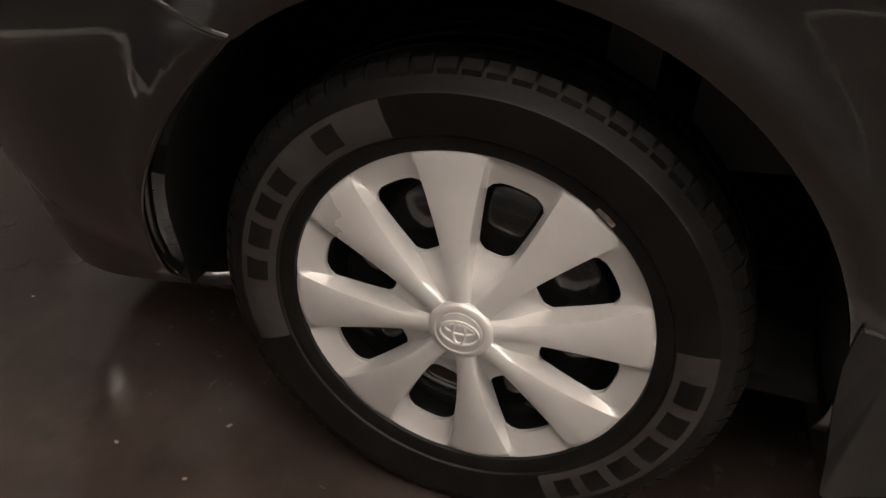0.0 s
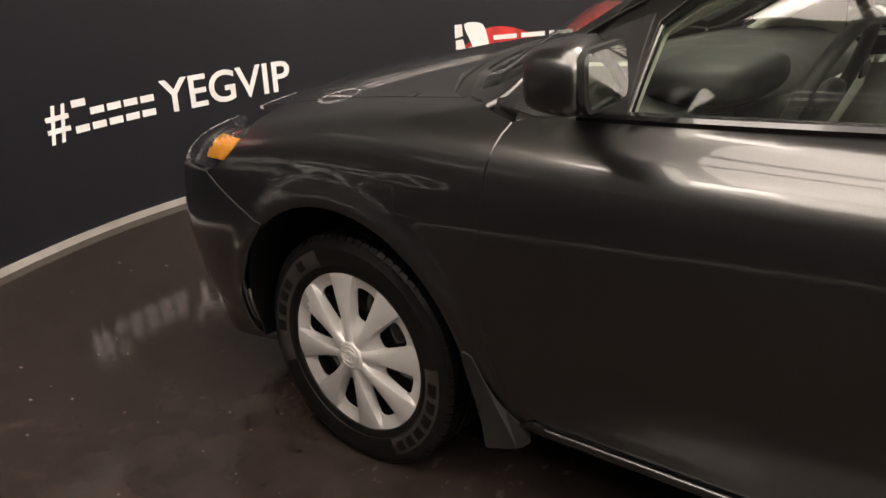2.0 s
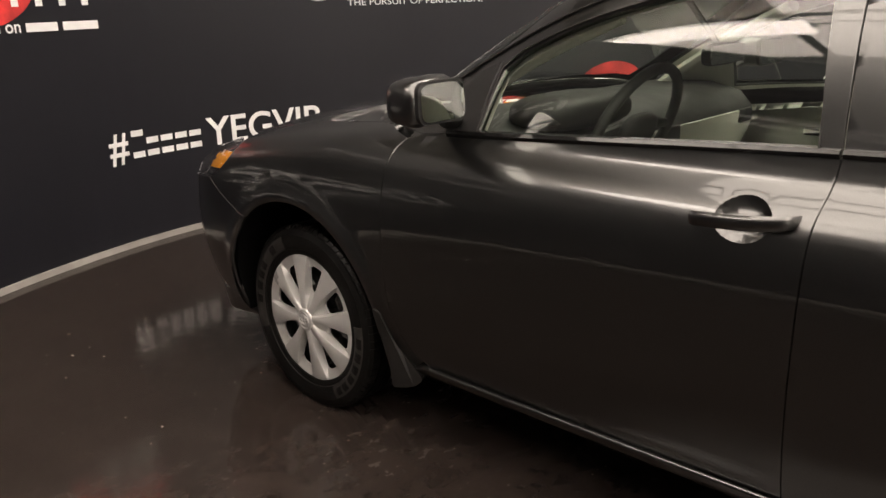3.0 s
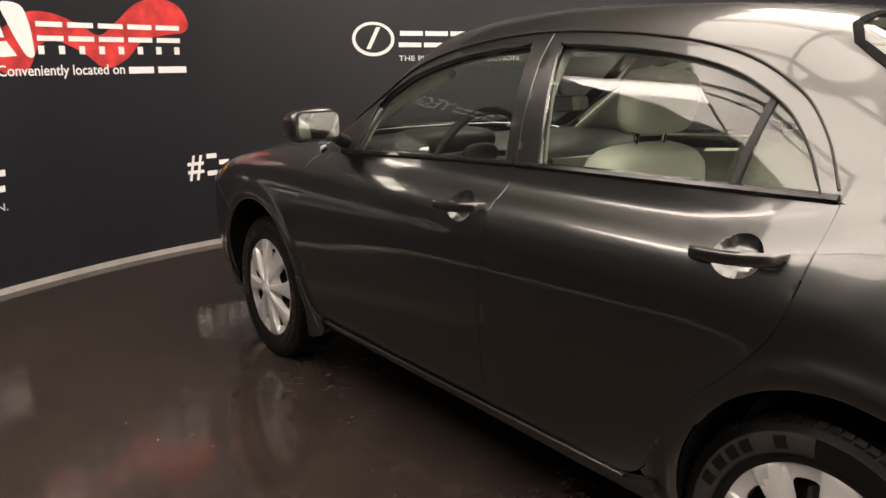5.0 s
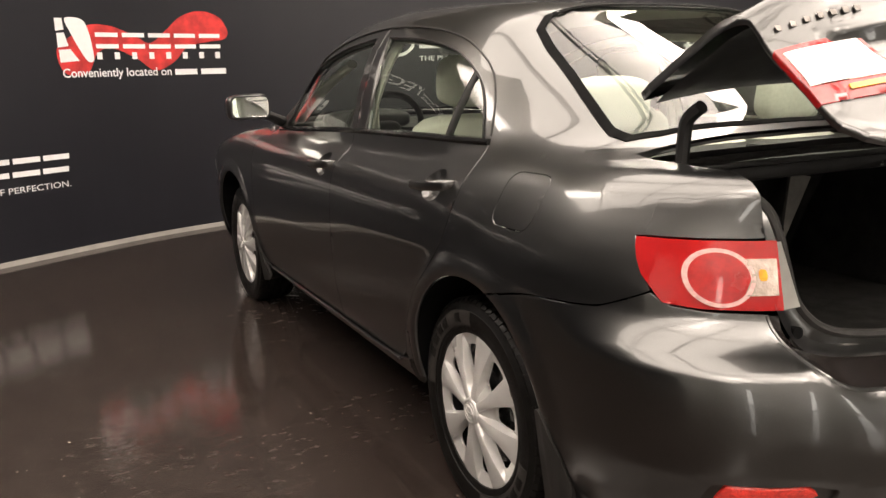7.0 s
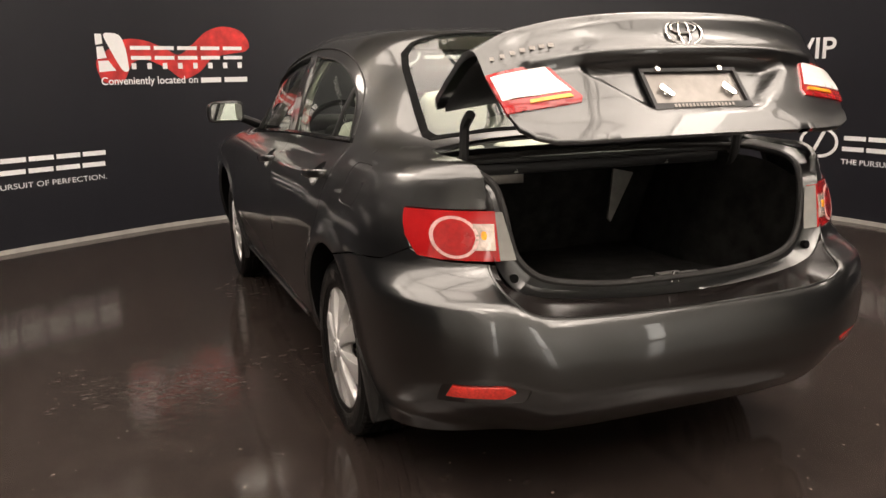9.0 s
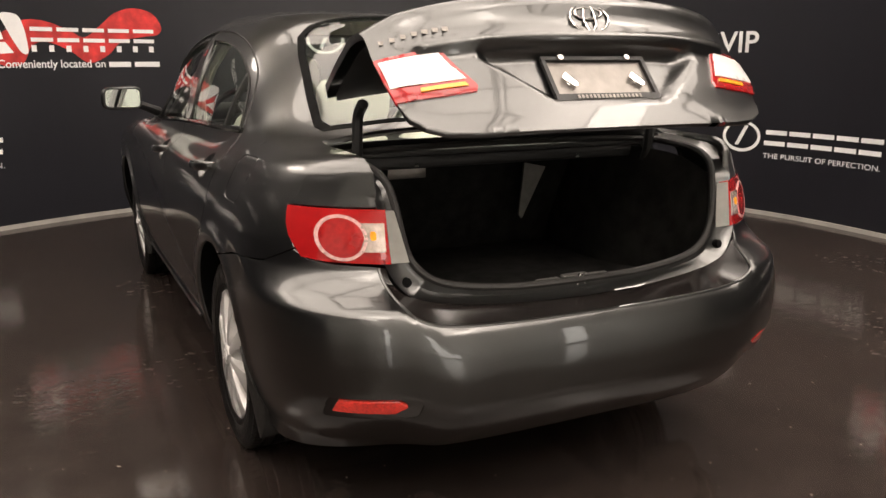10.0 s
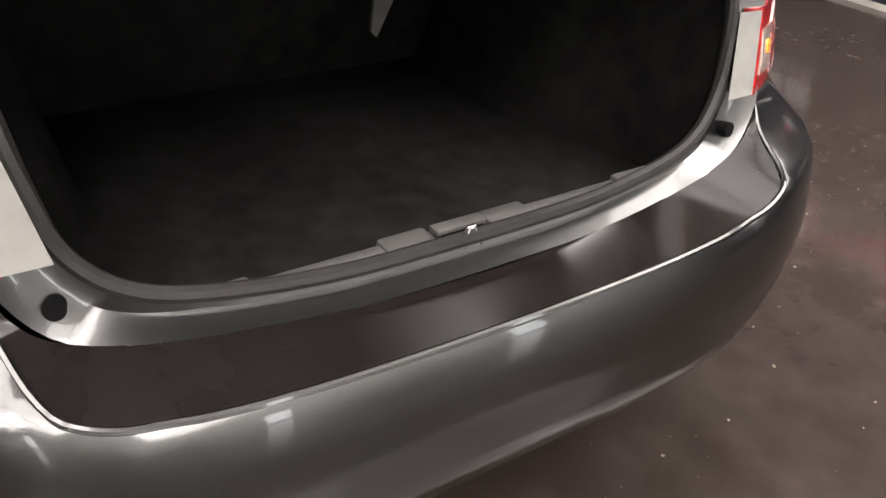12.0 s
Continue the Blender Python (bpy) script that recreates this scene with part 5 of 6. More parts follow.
def spoke_half(r):
    return 0.0115 + 0.0320 * np.clip((r - 0.06) / 0.162, 0, 1) ** 1.5


def hub_cap_bm():
    """A wheel cover: eight raised flat spokes over a dished rim, with eight openings; it lies in x, z and faces -y."""
    bm = bmesh.new()
    # columns across one sector: (kind, share); spoke -1..1 of its half width, then wall, then gap 0..1
    cols = [("s", t) for t in (-1, -0.8, -0.4, 0, 0.4, 0.8, 1)] + [("w", 0.5)] + [("g", t) for t in (0.02, 0.10, 0.22, 0.36, 0.5, 0.64, 0.78, 0.90, 0.98)] + [("w", -0.5)]
    n_in, n_hole, n_out = 8, 10, 8

    def place(k, col, row):
        kind, t = col
        side = 1.0 if kind == "s" else abs(2 * t - 1) if kind == "g" else 1.0
        h_in, h_out = 0.093 + 0.011 * side ** 4, 0.185 - 0.016 * side ** 5
        if row <= n_in:
            r = 0.030 + (h_in - 0.030) * row / n_in
        elif row <= n_in + n_hole:
            r = h_in + (h_out - h_in) * (row - n_in) / n_hole
        else:
            r = h_out + (CAP_R - h_out) * (row - n_in - n_hole) / n_out
        hw = min(float(spoke_half(r)), r * radians(22.5) * 0.93)
        wall = min(0.0030, (r * radians(22.5) - hw) * 0.40)
        half = r * radians(22.5)
        if kind == "s":
            lat, m = hw * t, 1.0
        elif kind == "w":
            lat, m = (hw + wall * 0.35 if t > 0 else 2 * half - hw - wall * 0.35), 0.62
        else:
            lat, m = hw + wall + (2 * half - 2 * hw - 2 * wall) * t, 0.0
        d = lat if lat <= half else 2 * half - lat
        crown = 0.0155 - 0.019 * (r / CAP_R) ** 2 - 0.0034 * min(abs(d) / max(hw, 1e-6), 1) ** 2.5
        dish = -0.0035 - 0.0125 * min(max((CAP_R - r) / 0.040, 0), 1) ** 0.8
        fill = min(max((0.100 - r) / 0.055, 0), 1)
        fill = fill * fill * (3 - 2 * fill)
        dish = dish * (1 - fill) + (crown - 0.004) * fill
        h = dish * (1 - m) + crown * m
        if r > CAP_R - 0.004:
            h -= 0.006 * ((r - CAP_R + 0.004) / 0.004) ** 2
        a = radians(90 + CAP_TURN) + k * math.pi / 4 + lat / r
        return (r * math.cos(a), -h, r * math.sin(a))

    nrow, ncol = n_in + n_hole + n_out + 1, len(cols)
    grid = {(k, c, r): bm.verts.new(place(k, cols[c], r)) for k in range(8) for c in range(ncol) for r in range(nrow)}
    for k in range(8):
        for c in range(ncol):
            k2, c2 = (k, c + 1) if c + 1 < ncol else ((k + 1) % 8, 0)
            gap = cols[c][0] == "g" and cols[c2][0] == "g"
            for r in range(nrow - 1):
                if gap and n_in <= r < n_in + n_hole:
                    continue
                bm.faces.new((grid[k, c, r], grid[k2, c2, r], grid[k2, c2, r + 1], grid[k, c, r + 1]))
    # turned edges of the openings and the rim
    edge = [e for e in bm.edges if len(e.link_faces) == 1 and max((v.co.x ** 2 + v.co.z ** 2) ** 0.5 for v in e.verts) > 0.05]
    r = bmesh.ops.extrude_edge_only(bm, edges=edge)
    for v in r["geom"]:
        if isinstance(v, bmesh.types.BMVert):
            v.co.y += 0.006
    # round middle with a groove
    prof = [(0.0, -0.0205), (0.018, -0.0203), (0.0265, -0.0200), (0.0275, -0.0180), (0.0290, -0.0180), (0.0300, -0.0200), (0.0345, -0.0192), (0.0380, -0.0165), (0.0390, -0.0120)]
    join_bm(bm, lathe_bm([(r_, y_) for r_, y_ in prof] + [(0.031, -0.006)], 40))
    return bm


def tyre_bm():
    half = [(0.214, 0.085), (0.218, 0.096), (0.228, 0.1005), (0.236, 0.1005), (0.238, 0.103), (0.262, 0.1075), (0.284, 0.1060), (0.287, 0.1035), (0.300, 0.0985), (0.306, 0.094),
            (0.3125, 0.086), (0.3145, 0.076), (0.3145, 0.060), (0.307, 0.058), (0.307, 0.050), (0.316, 0.048), (0.3165, 0.026), (0.308, 0.024), (0.308, 0.016), (0.3168, 0.014)]
    prof = [(r, -s) for r, s in half] + [(r, s) for r, s in half[::-1]]
    return lathe_bm(prof, 96)


def tread_bm():
    """Shoulder blocks of the tread, past counting."""
    bm = bmesh.new()
    for side in (-1, 1):
        for k in range(76):
            a0 = 2 * math.pi * (k + 0.07) / 76
            a1 = 2 * math.pi * (k + 0.88) / 76
            pts = [(0.2985, 0.0985), (0.3065, 0.0965), (0.3150, 0.0880), (0.3175, 0.0780), (0.3175, 0.0625), (0.308, 0.0625)]
            rows = [[bm.verts.new((r * math.cos(a), side * s, r * math.sin(a))) for r, s in pts] for a in (a0, (a0 + a1) / 2, a1)]
            for u, v in zip(rows, rows[1:]):
                for i in range(5):
                    bm.faces.new((u[i], u[i + 1], v[i + 1], v[i]))
            bm.faces.new(rows[0])
            bm.faces.new(rows[2])
    return bm


def ring_piece(r0, r1, a0, a1, y, lift, n=10, bm=None):
    """A slightly raised piece of the sidewall between two radii and two angles."""
    bm = bm or bmesh.new()
    rows = []
    for k in range(n + 1):
        a = radians(a0 + (a1 - a0) * k / n)
        row = []
        for i, (r, l) in enumerate(((r0, 0), (r0 + 0.001, lift), ((r0 + r1) / 2, lift + 0.0008), (r1 - 0.001, lift), (r1, 0))):
            base = float(np.interp(r, (0.236, 0.238, 0.262, 0.284, 0.288), (0.1005, 0.103, 0.1075, 0.106, 0.103)))
            row.append(bm.verts.new((r * math.cos(a), -(base + l + y), r * math.sin(a))))
        rows.append(row)
    for u, v in zip(rows, rows[1:]):
        for i in range(4):
            bm.faces.new((u[i], u[i + 1], v[i + 1], v[i]))
    bm.faces.new(rows[0])
    bm.faces.new(rows[-1])
    return bm


def to_mesh(bm, name, material, sharp=35):
    ob = part(name, bm, material, None, sharp=sharp)
    me = ob.data
    bpy.data.objects.remove(ob)
    return me


def steel_wheel_bm():
    bm = lathe_bm([(0.216, -0.088), (0.205, -0.080), (0.192, -0.070), (0.188, -0.045), (0.172, -0.040), (0.160, -0.052), (0.130, -0.060), (0.100, -0.055), (0.075, -0.050), (0.050, -0.060), (0.0, -0.060),
                   ], 64)
    join_bm(bm, lathe_bm([(0.216, -0.088), (0.208, 0.09), (0.195, 0.08), (0.185, -0.045)], 48))
    return bm


def wheel_meshes():
    m = {"cover": to_mesh(hub_cap_bm(), "wheel_cover", SILVER, 46), "tyre": to_mesh(tyre_bm(), "tyre", TYRE, 30), "tread": to_mesh(tread_bm(), "tread", TYRE, 30),
         "rim": to_mesh(steel_wheel_bm(), "wheel", STEEL), "disc": to_mesh(lathe_bm([(0.06, -0.03), (0.137, -0.03), (0.137, -0.008), (0.06, -0.008)], 48), "brake_disc", BRAKE)}
    # bands behind the maker's lettering, and its plain raised blocks
    m["band"] = [to_mesh(ring_piece(0.2395, 0.2835, a0, a1, 0.0002, 0.0006, 24), "sidewall_band", TYRE_BAND) for a0, a1 in ((112, 200), (-62, 8))]
    m["block"] = []
    for a, w in ((128, 6.5), (147, 6), (156, 6), (166, 7), (177, 6.5), (-4, 7.5), (-15, 7), (-25.5, 7), (-36, 7), (-46, 6), (-55, 5.5)):
        m["block"].append(to_mesh(ring_piece(0.2480, 0.2765, a - w / 2, a + w / 2, 0.0008, 0.0012, 6), "raised_block", TYRE))
    bm = bmesh.new()
    for rx, rz, tilt in ((0.0235, 0.016, 0), (0.0075, 0.0155, 0), (0.0175, 0.0068, 0)):
        pts = [(rx * math.cos(a), -0.0212, rz * math.sin(a) + (0.005 if rx == 0.0175 else 0)) for a in [2 * math.pi * k / 32 for k in range(33)]]
        tube_bm(pts, 0.0017, 6, bm)
    m["emblem"] = to_mesh(bm, "emblem", SILVER)
    m["nut"] = to_mesh(lathe_bm([(0.0, -0.075), (0.009, -0.075), (0.0105, -0.06), (0.0105, -0.05)], 6), "wheel_nut", BRAKE, 20)
    m["weight"] = to_mesh(box_bm(-0.013, 0.013, -0.006, 0.004, -0.004, 0.004, 0.0015), "balance_weight", CHROME)
    m["valve"] = to_mesh(tube_bm([(0, 0.02, 0), (0, -0.012, 0)], [0.005, 0.004], 8), "valve", RUBBER)
    return m


WM = wheel_meshes()


def wheel(hub, side, turn=0.0):
    w = child("wheel", WM["rim"], car, "black steel wheel with silver eight-spoke cover")
    w.matrix_basis = pose(hub, side * -HALF_TRACK, HUB_Z, 0, 0, 0 if side == 1 else 180) @ pose(0, 0, 0, 0, turn, 0)
    for key, name in (("cover", "wheel_cover"), ("tyre", "tyre"), ("tread", "tread"), ("disc", "brake_disc"), ("emblem", "emblem")):
        o = child(name, WM[key], w, {"cover": "silver eight-spoke wheel cover", "tyre": "black rubber tyre"}.get(key, ""))
        if key in ("cover", "emblem"):
            o.matrix_basis = pose(0, -0.098, 0)
        if key == "tread":
            o["kind"] = "stuff"
    for me in WM["band"]:
        child("sidewall_band", me, w)
    for me in WM["block"]:
        child("raised_block", me, w)
    for k in range(5):
        a = radians(72 * k + 20)
        child("wheel_nut", WM["nut"], w).matrix_basis = pose(0.05 * math.cos(a), 0, 0.05 * math.sin(a))
    a = radians(52)
    child("balance_weight", WM["weight"], w).matrix_basis = pose(0.224 * math.cos(a), -0.094, 0.224 * math.sin(a), 0, 90 - 52, 0)
    a = radians(196)
    child("valve", WM["valve"], w).matrix_basis = pose(0.170 * math.cos(a), -0.075, 0.170 * math.sin(a))


wheel(HUB_F, 1)
wheel(HUB_R, 1, 20)
wheel(HUB_F, -1, 10)
wheel(HUB_R, -1, 33)


# ---------- the cabin ----------
def pad_bm(cx, cy, cz, sx, sy, sz, power=4.0, lean=0.0, cuts=7):
    """A stuffed block with soft corners, leaned back by degrees about its foot."""
    bm = bmesh.new()
    bmesh.ops.create_cube(bm, size=2)
    bmesh.ops.subdivide_edges(bm, edges=bm.edges[:], cuts=cuts, use_grid_fill=True)
    turn = Matrix.Rotation(radians(lean), 4, "Y")
    for v in bm.verts:
        c = v.co
        c = c / (abs(c.x) ** power + abs(c.y) ** power + abs(c.z) ** power) ** (1 / power)
        p = Vector((c.x * sx / 2, c.y * sy / 2, c.z * sz / 2 + sz / 2))
        v.co = turn @ p + Vector((cx, cy, cz))
    return bm


def seat(y):
    part("seat_cushion", pad_bm(1.40, y, 0.36, 0.54, 0.50, 0.17, 5), FABRIC, car, "pale grey cloth seat cushion")
    part("seat_back", pad_bm(1.60, y, 0.46, 0.15, 0.48, 0.62, 5, 14), FABRIC, car, "pale grey cloth seat back")
    for dy in (-0.06, 0.06):
        part("headrest_post", tube_bm([(1.735, y + dy, 1.04), (1.752, y + dy, 1.13)], 0.007, 8), CHROME, car)
    part("headrest", pad_bm(1.755, y, 1.10, 0.11, 0.27, 0.185, 4, 8, 6), FABRIC, car, "pale grey cloth headrest")


for y in (-0.36, 0.36):
    seat(y)
part("rear_bench", pad_bm(2.20, 0, 0.38, 0.52, 1.24, 0.17, 7), FABRIC, car, "pale grey cloth rear bench")
for y in (-0.40, 0.0, 0.40):
    part("rear_backrest", pad_bm(2.42, y, 0.48, 0.13, 0.41, 0.56, 6, 16), FABRIC, car, "pale grey cloth rear backrest")
for y in (-0.36, 0.36):
    part("headrest", pad_bm(2.565, y, 1.055, 0.10, 0.25, 0.155, 4, 8, 6), FABRIC, car, "pale grey cloth rear headrest")
part("backrest_rear_panel", box_bm(2.40, 2.42, -0.60, 0.60, 0.42, 0.98), CARPET, car, "black backrest lining")

# dashboard, wheel, mirror
dash = plate_bm([(0.20, 0.95), (0.42, 0.985), (0.62, 0.985), (0.74, 0.955), (0.79, 0.90), (0.78, 0.82), (0.72, 0.72), (0.66, 0.55), (0.20, 0.50)], 1.40, lambda a, b, t: Vector((a, t - 0.70, b)))
part("dashboard", dash, TRIM_DARK, car, "charcoal dashboard", sharp=50)
part("dash_face", plate_bm([(0.765, 0.90), (0.797, 0.895), (0.788, 0.82), (0.73, 0.70), (0.69, 0.58), (0.66, 0.58)], 1.36, lambda a, b, t: Vector((a, t - 0.68, b))), TRIM_PALE, car, "pale grey lower dashboard", sharp=50)
part("binnacle", pad_bm(0.72, -0.36, 0.95, 0.24, 0.42, 0.10, 3), TRIM_DARK, car, "charcoal instrument hood")
for y in (-0.63, -0.09, 0.09, 0.63):
    part("air_vent", box_bm(0.785, 0.802, y - 0.05, y + 0.05, 0.85, 0.90, 0.006), BLACK, car)
wheel_m = Matrix.Translation((0.925, -0.36, 0.955)) @ Matrix.Rotation(radians(24), 4, "Y")
bm = tube_bm([tuple(wheel_m @ Vector((0, 0.187 * math.cos(a), 0.187 * math.sin(a)))) for a in [2 * math.pi * k / 40 for k in range(41)]], 0.015, 10)
for a in (180, 0, 250, 290):
    b = radians(a)
    tube_bm([tuple(wheel_m @ Vector((-0.02, 0.04 * math.cos(b), 0.04 * math.sin(b)))), tuple(wheel_m @ Vector((-0.004, 0.18 * math.cos(b), 0.18 * math.sin(b))))], 0.014, 8, bm)
join_bm(bm, pad_bm(0.905, -0.36, 0.885, 0.05, 0.16, 0.13, 3, 24, 5))
part("steering_wheel", bm, TRIM_DARK, car, "charcoal steering wheel")
part("steering_column", tube_bm([(0.90, -0.36, 0.94), (0.66, -0.36, 0.83)], [0.04, 0.06], 12), TRIM_DARK, car)
part("cabin_mirror", pad_bm(0.985, 0.02, 1.105, 0.03, 0.24, 0.065, 4, 0, 5), TRIM_DARK, car, "interior mirror")
part("cabin_mirror_glass", plate_bm(rounded([(-0.11, -0.026), (0.11, -0.026), (0.11, 0.026), (-0.11, 0.026)], 0.02, 4), 0.002, lambda a, b, t: Vector((1.002 + t, 0.02 + a, 1.138 + b))), MIRROR, car)
part("mirror_stalk", tube_bm([(0.98, 0.02, 1.15), (0.86, 0.02, 1.30)], 0.010, 8), TRIM_DARK, car)
part("centre_console", box_bm(0.70, 1.55, -0.11, 0.11, 0.30, 0.55, 0.03), TRIM_DARK, car, "charcoal centre console")
part("cabin_floor", box_bm(0.20, 2.42, -0.74, 0.74, 0.25, 0.275), CARPET, car)
part("gear_lever", tube_bm([(0.92, 0, 0.55), (0.90, 0, 0.66), (0.90, 0, 0.70)], [0.012, 0.012, 0.024], 10), TRIM_DARK, car)

for s in (1, -1):
    part("windscreen_pillar_trim", tube_bm(spline([(0.42, s * -0.635, 0.955), (0.58, s * -0.605, 1.055), (0.78, s * -0.57, 1.17), (0.98, s * -0.525, 1.262)], 6), 0.028, 10, flat=0.7), TRIM_PALE, car, "pale grey windscreen pillar trim")

# linings: roof, pillars, door cards
inner_roof = [(0.995, 0.0), (1.0, -0.25), (1.03, -0.46), (1.3, -0.50), (1.6, -0.51), (2.0, -0.50), (2.20, -0.47), (2.225, -0.25), (2.23, 0.0)]
inner_roof = inner_roof + [(x, -y) for x, y in inner_roof[-2:0:-1]]
child("headlining", skin("headlining", inner_roof, on_top, TRIM_PALE, off=-0.028, depth=0.0, step=0.08), car, "pale grey headlining")
for doors, frm, win in ((front_doors, frame_f, win_f), (rear_doors, frame_r, win_r)):
    for d, me in zip(doors, skin("inner_frame", frm, on_side, TRIM_PALE, holes=[win], off=-0.034, depth=0.0, step=0.04, mirror=True)):
        child("inner_frame", me, d, "pale grey inner window frame")
card_f = [(0.50, 0.34), (1.54, 0.34), (1.56, 0.985), (0.66, 0.950), (0.50, 0.92)]
card_r = [(1.66, 0.34), (2.12, 0.36), (2.26, 0.62), (2.44, 0.78), (2.46, 1.0), (1.66, 0.985)]
for doors, card, x0, x1 in ((front_doors, card_f, 0.95, 1.35), (rear_doors, card_r, 1.75, 2.15)):
    for d, me, s in zip(doors, skin("door_card", card, on_side, TRIM_PALE, off=-0.075, depth=0.03, step=0.05, mirror=True), (1, -1)):
        child("door_card", me, d, "pale grey door lining")
        part("armrest", box_bm(x0, x1, min(s * -0.77, s * -0.69), max(s * -0.77, s * -0.69), 0.62, 0.68, 0.02), TRIM_DARK, d)
        part("inner_handle", box_bm(x0 + 0.02, x0 + 0.12, min(s * -0.76, s * -0.735), max(s * -0.76, s * -0.735), 0.80, 0.83, 0.008), CHROME, d)
for s in (1, -1):
    part("pillar_trim", tube_bm(spline([(1.615, s * -0.71, 0.55), (1.622, s * -0.735, 0.95), (1.605, s * -0.66, 1.20), (1.585, s * -0.565, 1.345)], 5), 0.038, 8, flat=0.6), TRIM_PALE, car, "pale grey centre pillar trim")
    part("seat_belt", box_bm(1.60, 1.645, min(s * -0.685, s * -0.68), max(s * -0.685, s * -0.68), 0.55, 1.12), TRIM_PALE, car)
cpi = skin("rear_pillar_trim", [(2.53, 1.06), (2.49, 1.18), (2.40, 1.265), (2.32, 1.27), (2.52, 1.16), (2.72, 1.06)], on_side, TRIM_PALE, off=-0.035, depth=0.0, mirror=True)
both("rear_pillar_trim", cpi, None, "pale grey rear pillar trim")
part("high_brake_lamp", box_bm(2.86, 2.93, -0.13, 0.13, 1.002, 1.03, 0.008), TRIM_DARK, car)


# ---------- prints on the banner wall ----------
booth = bpy.data.objects["wall_booth"]


def flat_patch(poly, holes=(), step=0.06):
    loops = [dense(poly, step)] + [dense(h, step) for h in holes]
    lo, hi = loops[0].min(0), loops[0].max(0)
    gx, gy = np.meshgrid(np.arange(lo[0] + step / 2, hi[0], step), np.arange(lo[1] + step / 2, hi[1], step))
    grid = np.stack([gx.ravel(), gy.ravel()], 1)
    if len(grid):
        grid = grid[in_poly(grid, loops[0])]
        for h in loops[1:]:
            grid = grid[~in_poly(grid, h)]
        grid = grid[near_edge(grid, np.vstack(loops), step * 0.4)]
    verts, edges, base = [], [], 0
    for l in loops:
        verts += [Vector(p) for p in l]
        edges += [(base + i, base + (i + 1) % len(l)) for i in range(len(l))]
        base += len(l)
    verts += [Vector(p) for p in grid]
    v2, _, tris, *_ = delaunay_2d_cdt(verts, edges, [], 0, 1e-6)
    q = np.array([(v.x, v.y) for v in v2])
    t = np.array([f for f in tris if len(f) == 3])
    mid = q[t].mean(1)
    ok = in_poly(mid, loops[0])
    for h in loops[1:]:
        ok &= ~in_poly(mid, h)
    return q, t[ok]


def text_patch(body, width, height, bold=0.0):
    """Letters of Blender's own font as a flat patch that wide, capitals that high, from (0, 0)."""
    cu = bpy.data.curves.new("letters", "FONT")
    cu.body, cu.resolution_u, cu.offset = body, 4, bold
    ob = new("letters", cu)
    bpy.context.view_layer.update()
    me = bpy.data.meshes.new_from_object(ob.evaluated_get(bpy.context.evaluated_depsgraph_get()))
    q = np.array([(v.co.x, v.co.y) for v in me.vertices])
    t = [tuple(p.vertices) for p in me.polygons]
    bpy.data.objects.remove(ob)
    bpy.data.curves.remove(cu)
    bpy.data.meshes.remove(me)
    q[:, 0] = (q[:, 0] - q[:, 0].min()) / np.ptp(q[:, 0]) * width
    q[:, 1] = q[:, 1] / 0.73 * height
    return q, t


def print_on_wall(name, patches, s0, z0, material, proud, label=""):
    verts, faces = [], []
    for q, t in patches:
        base = len(verts)
        verts += [on_wall(s0 + a, z0 + b, proud) for a, b in q]
        faces += [tuple(int(i) + base for i in f) for f in t]
    me = mesh_of(name, verts, faces, (material,), smooth=False)
    return child(name, me, booth, label)


def bar_shape(x, y, w, h, slant=0.0):
    return flat_patch([(x, y), (x + w, y), (x + w + slant, y + h), (x + slant, y + h)])


HASH = text_patch("#", 0.13, 0.175, 0.014)
TAGS = text_patch("YEGVIP", 0.83, 0.175, 0.014)
LINE = text_patch("Conveniently located on", 0.85, 0.062, 0.012)
SLOGAN = text_patch("THE PURSUIT OF PERFECTION.", 1.04, 0.042)


def hashtag(s, z):
    print_on_wall("hashtag_sign", [HASH], s, z, PRINT_WHITE, 0.006, "white printed hash sign")
    for k in range(5):      # the maker's name, as pairs of plain bars
        h = 0.155 if k == 0 else 0.105
        print_on_wall("name_bar", [bar_shape(0.155 + 0.098 * k, 0, 0.080, 0.034), bar_shape(0.155 + 0.098 * k, h - 0.034, 0.080, 0.034)], s, z, PRINT_WHITE, 0.006)
    print_on_wall("hashtag_letters", [TAGS], s + 0.665, z - 0.005, PRINT_WHITE, 0.006, "white printed capitals")


def emblem_and_slogan(s, z):
    """The maker's mark as plain shapes, over its slogan; z is the mark's middle."""
    ring = flat_patch(oval(0.175, 0, 0.175, 0.13, 40), [oval(0.175, 0.002, 0.148, 0.106, 40)], 0.05)
    print_on_wall("mark_ring", [ring], s, z, PRINT_WHITE, 0.006, "white printed oval ring")
    print_on_wall("mark_bar", [bar_shape(0.115, -0.075, 0.035, 0.165, 0.085)], s, z, PRINT_WHITE, 0.006)
    for k in range(5):
        a = 0.385 + k * 0.212
        print_on_wall("name_bar", [bar_shape(a, -0.06, 0.19, 0.036), bar_shape(a + 0.012, 0.028, 0.19, 0.036)], s, z, PRINT_WHITE, 0.006)
    print_on_wall("slogan", [SLOGAN], s + 0.385, z - 0.165, PRINT_WHITE, 0.006, "white printed slogan line")


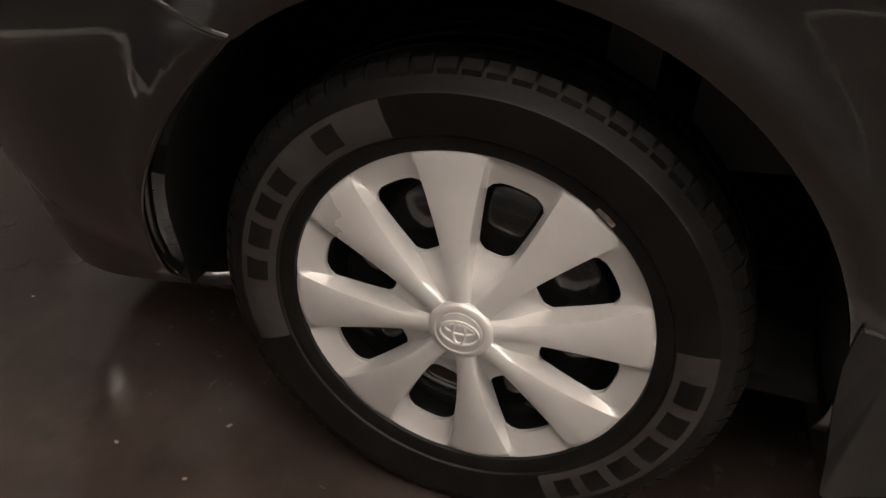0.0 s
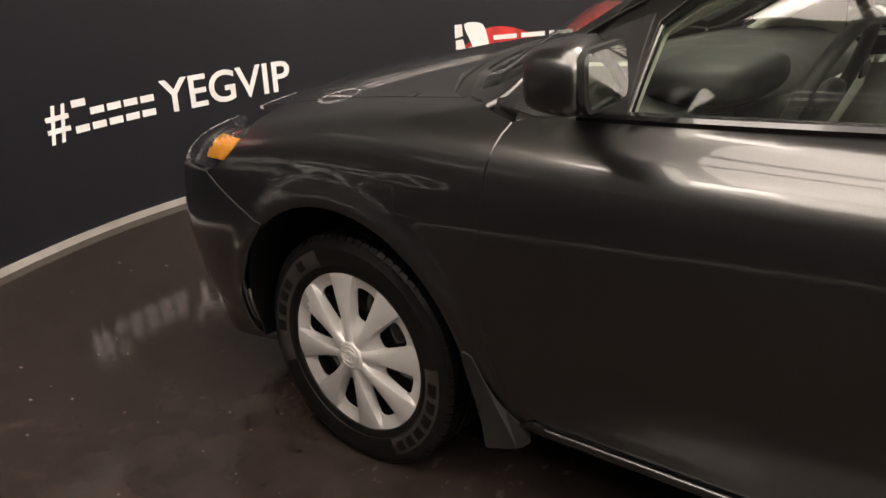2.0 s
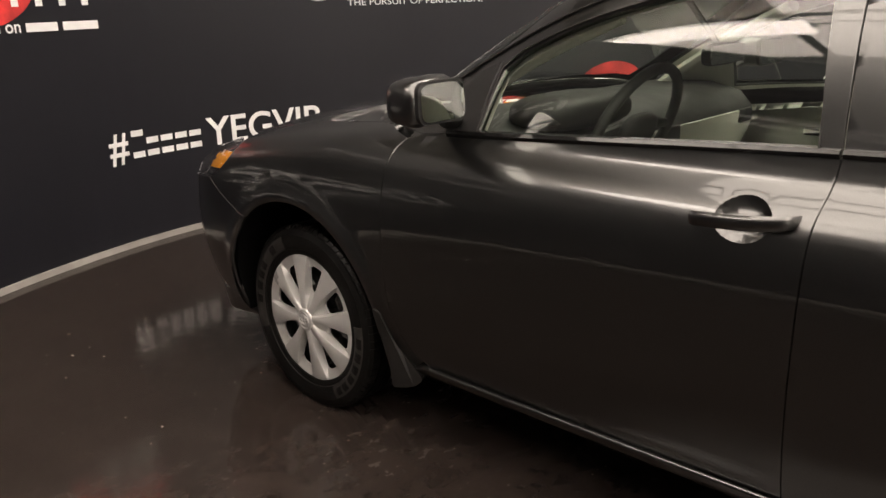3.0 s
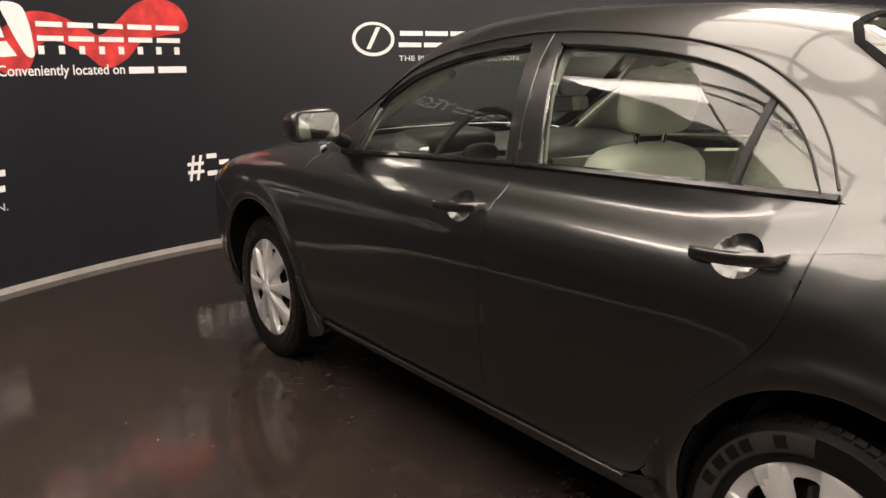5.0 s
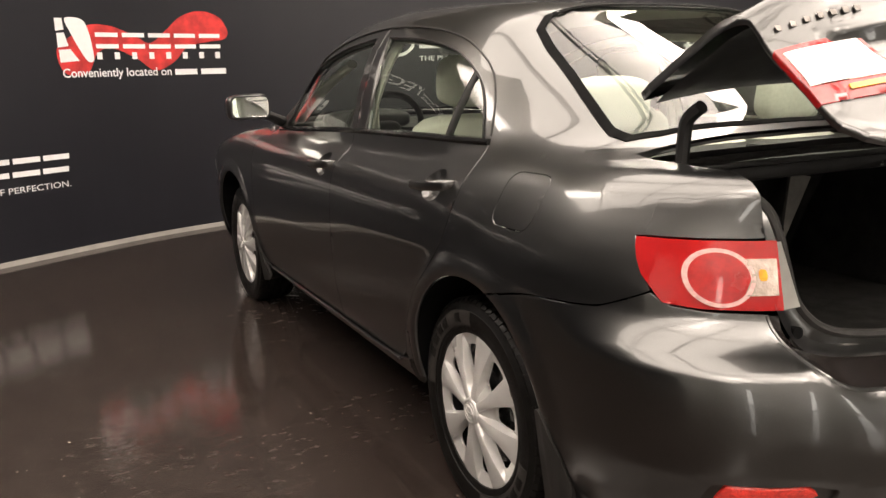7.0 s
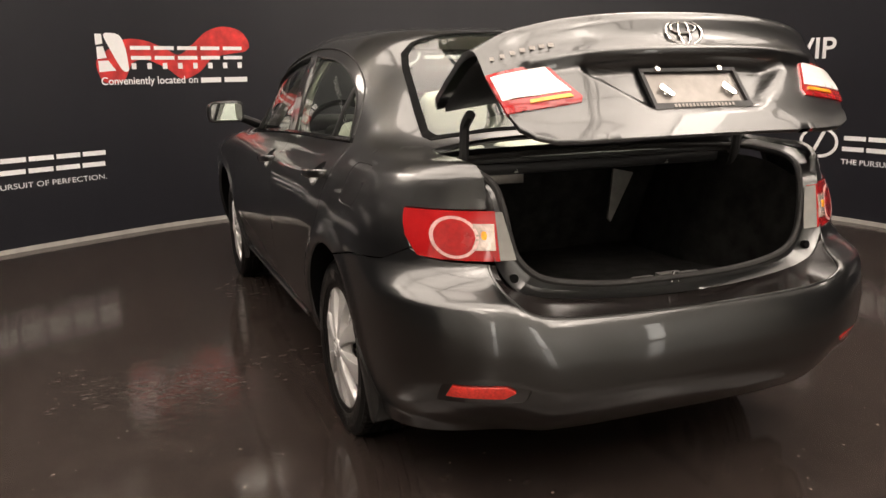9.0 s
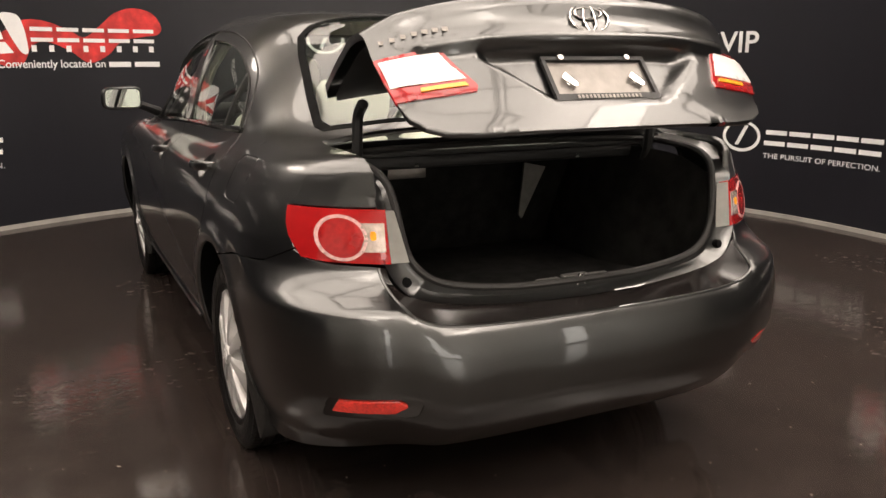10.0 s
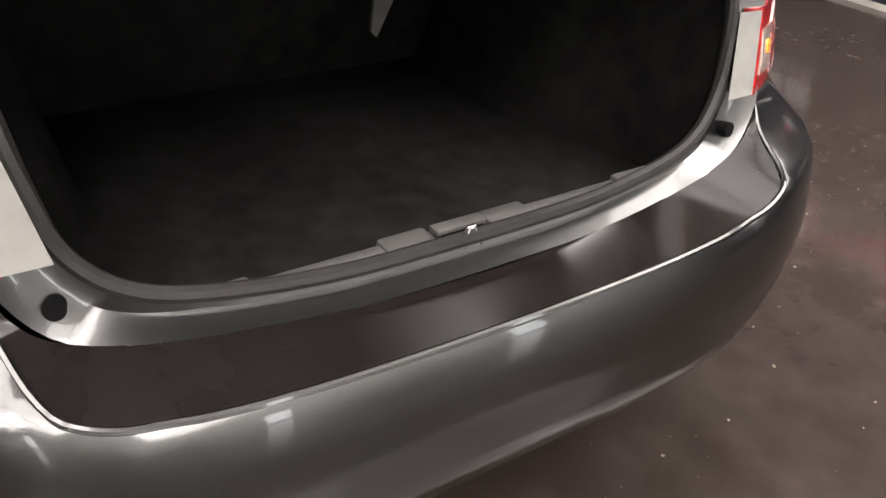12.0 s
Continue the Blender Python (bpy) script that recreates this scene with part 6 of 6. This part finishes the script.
CLOTH = spline([(0.02, -0.34), (0.0, -0.20), (0.14, -0.10), (0.25, -0.04), (0.42, -0.045), (0.60, -0.11), (0.72, -0.16), (0.86, -0.06), (0.98, 0.035), (1.14, 0.08), (1.30, 0.04), (1.37, -0.07), (1.33, -0.13),
                (1.20, -0.15), (1.02, -0.19), (0.90, -0.30), (0.74, -0.36), (0.60, -0.27), (0.42, -0.20), (0.30, -0.23), (0.22, -0.36), (0.10, -0.385)], 5, closed=True)


def dealer_logo(s, z):
    """The dealer's sign as plain shapes: a white curved tower, a red cloth, blocks for its name, bars for the line below; z is its top."""
    print_on_wall("red_cloth", [flat_patch([tuple(p) for p in CLOTH], (), 0.05)], s, z, PRINT_RED, 0.004, "red flowing cloth print")
    tower = spline([(0.075, 0.0), (0.20, -0.005), (0.245, -0.09), (0.262, -0.20), (0.262, -0.285), (0.215, -0.285), (0.165, -0.21), (0.11, -0.10)], 4, closed=True)
    print_on_wall("tower_shape", [flat_patch([tuple(p) for p in tower])], s, z, PRINT_WHITE, 0.007, "white curved tower shape")
    for q in ([(0.0, 0.0), (0.055, 0.0), (0.06, -0.075), (0.0, -0.085)], [(0.005, -0.10), (0.06, -0.095), (0.085, -0.185), (0.005, -0.195)], [(0.01, -0.21), (0.095, -0.205), (0.155, -0.285), (0.012, -0.295)]):
        print_on_wall("window_shape", [flat_patch(q)], s, z, PRINT_WHITE, 0.007)
    for k in range(5):
        a = 0.29 + 0.208 * k
        print_on_wall("name_bar", [bar_shape(a, -0.20, 0.175, 0.030), bar_shape(a, -0.120, 0.175, 0.030)], s, z, PRINT_WHITE, 0.008)
    for k in range(8):
        print_on_wall("name_bar", [bar_shape(0.29 + 0.137 * k, -0.275, 0.040, 0.048)], s, z, PRINT_WHITE, 0.008)
    print_on_wall("printed_line", [LINE], s + 0.02, z - 0.395, PRINT_WHITE, 0.008, "white printed line of small letters")
    x = 0.90
    for w in (0.185, 0.215):      # an address, as bars
        print_on_wall("address_bar", [bar_shape(x, -0.395, w, 0.042)], s, z, PRINT_WHITE, 0.008)
        x += w + 0.032


STEP, COUNT = 2.69, 8
for k in range(-1, COUNT):
    top, low = k % 3, (k + 1) % 3
    for row, (s, z0, which) in enumerate(((4.50 + STEP * k, 0.0, top), (3.10 + STEP * k, -0.865, low), (3.08 + STEP * k, 0.80, (k + 2) % 3))):
        x, y, _ = on_wall(s + 0.7, 1.0)
        if x > DOORWAY_X - 0.9 and y < 3.6:      # the open side
            continue
        if (row == 2 and not tall(s)) or (row == 1 and k < 0):
            continue
        if which == 0:
            dealer_logo(s, 1.612 + z0)
        elif which == 1:
            emblem_and_slogan(s - (0.04 if row else 0.0) + (0.0 if row else -0.03), 1.455 + z0 + (0.05 if row else 0.0))
        else:
            hashtag(s + (0.02 if row == 0 else 0.0), 1.335 + z0 + (0.0 if row == 0 else 0.03))
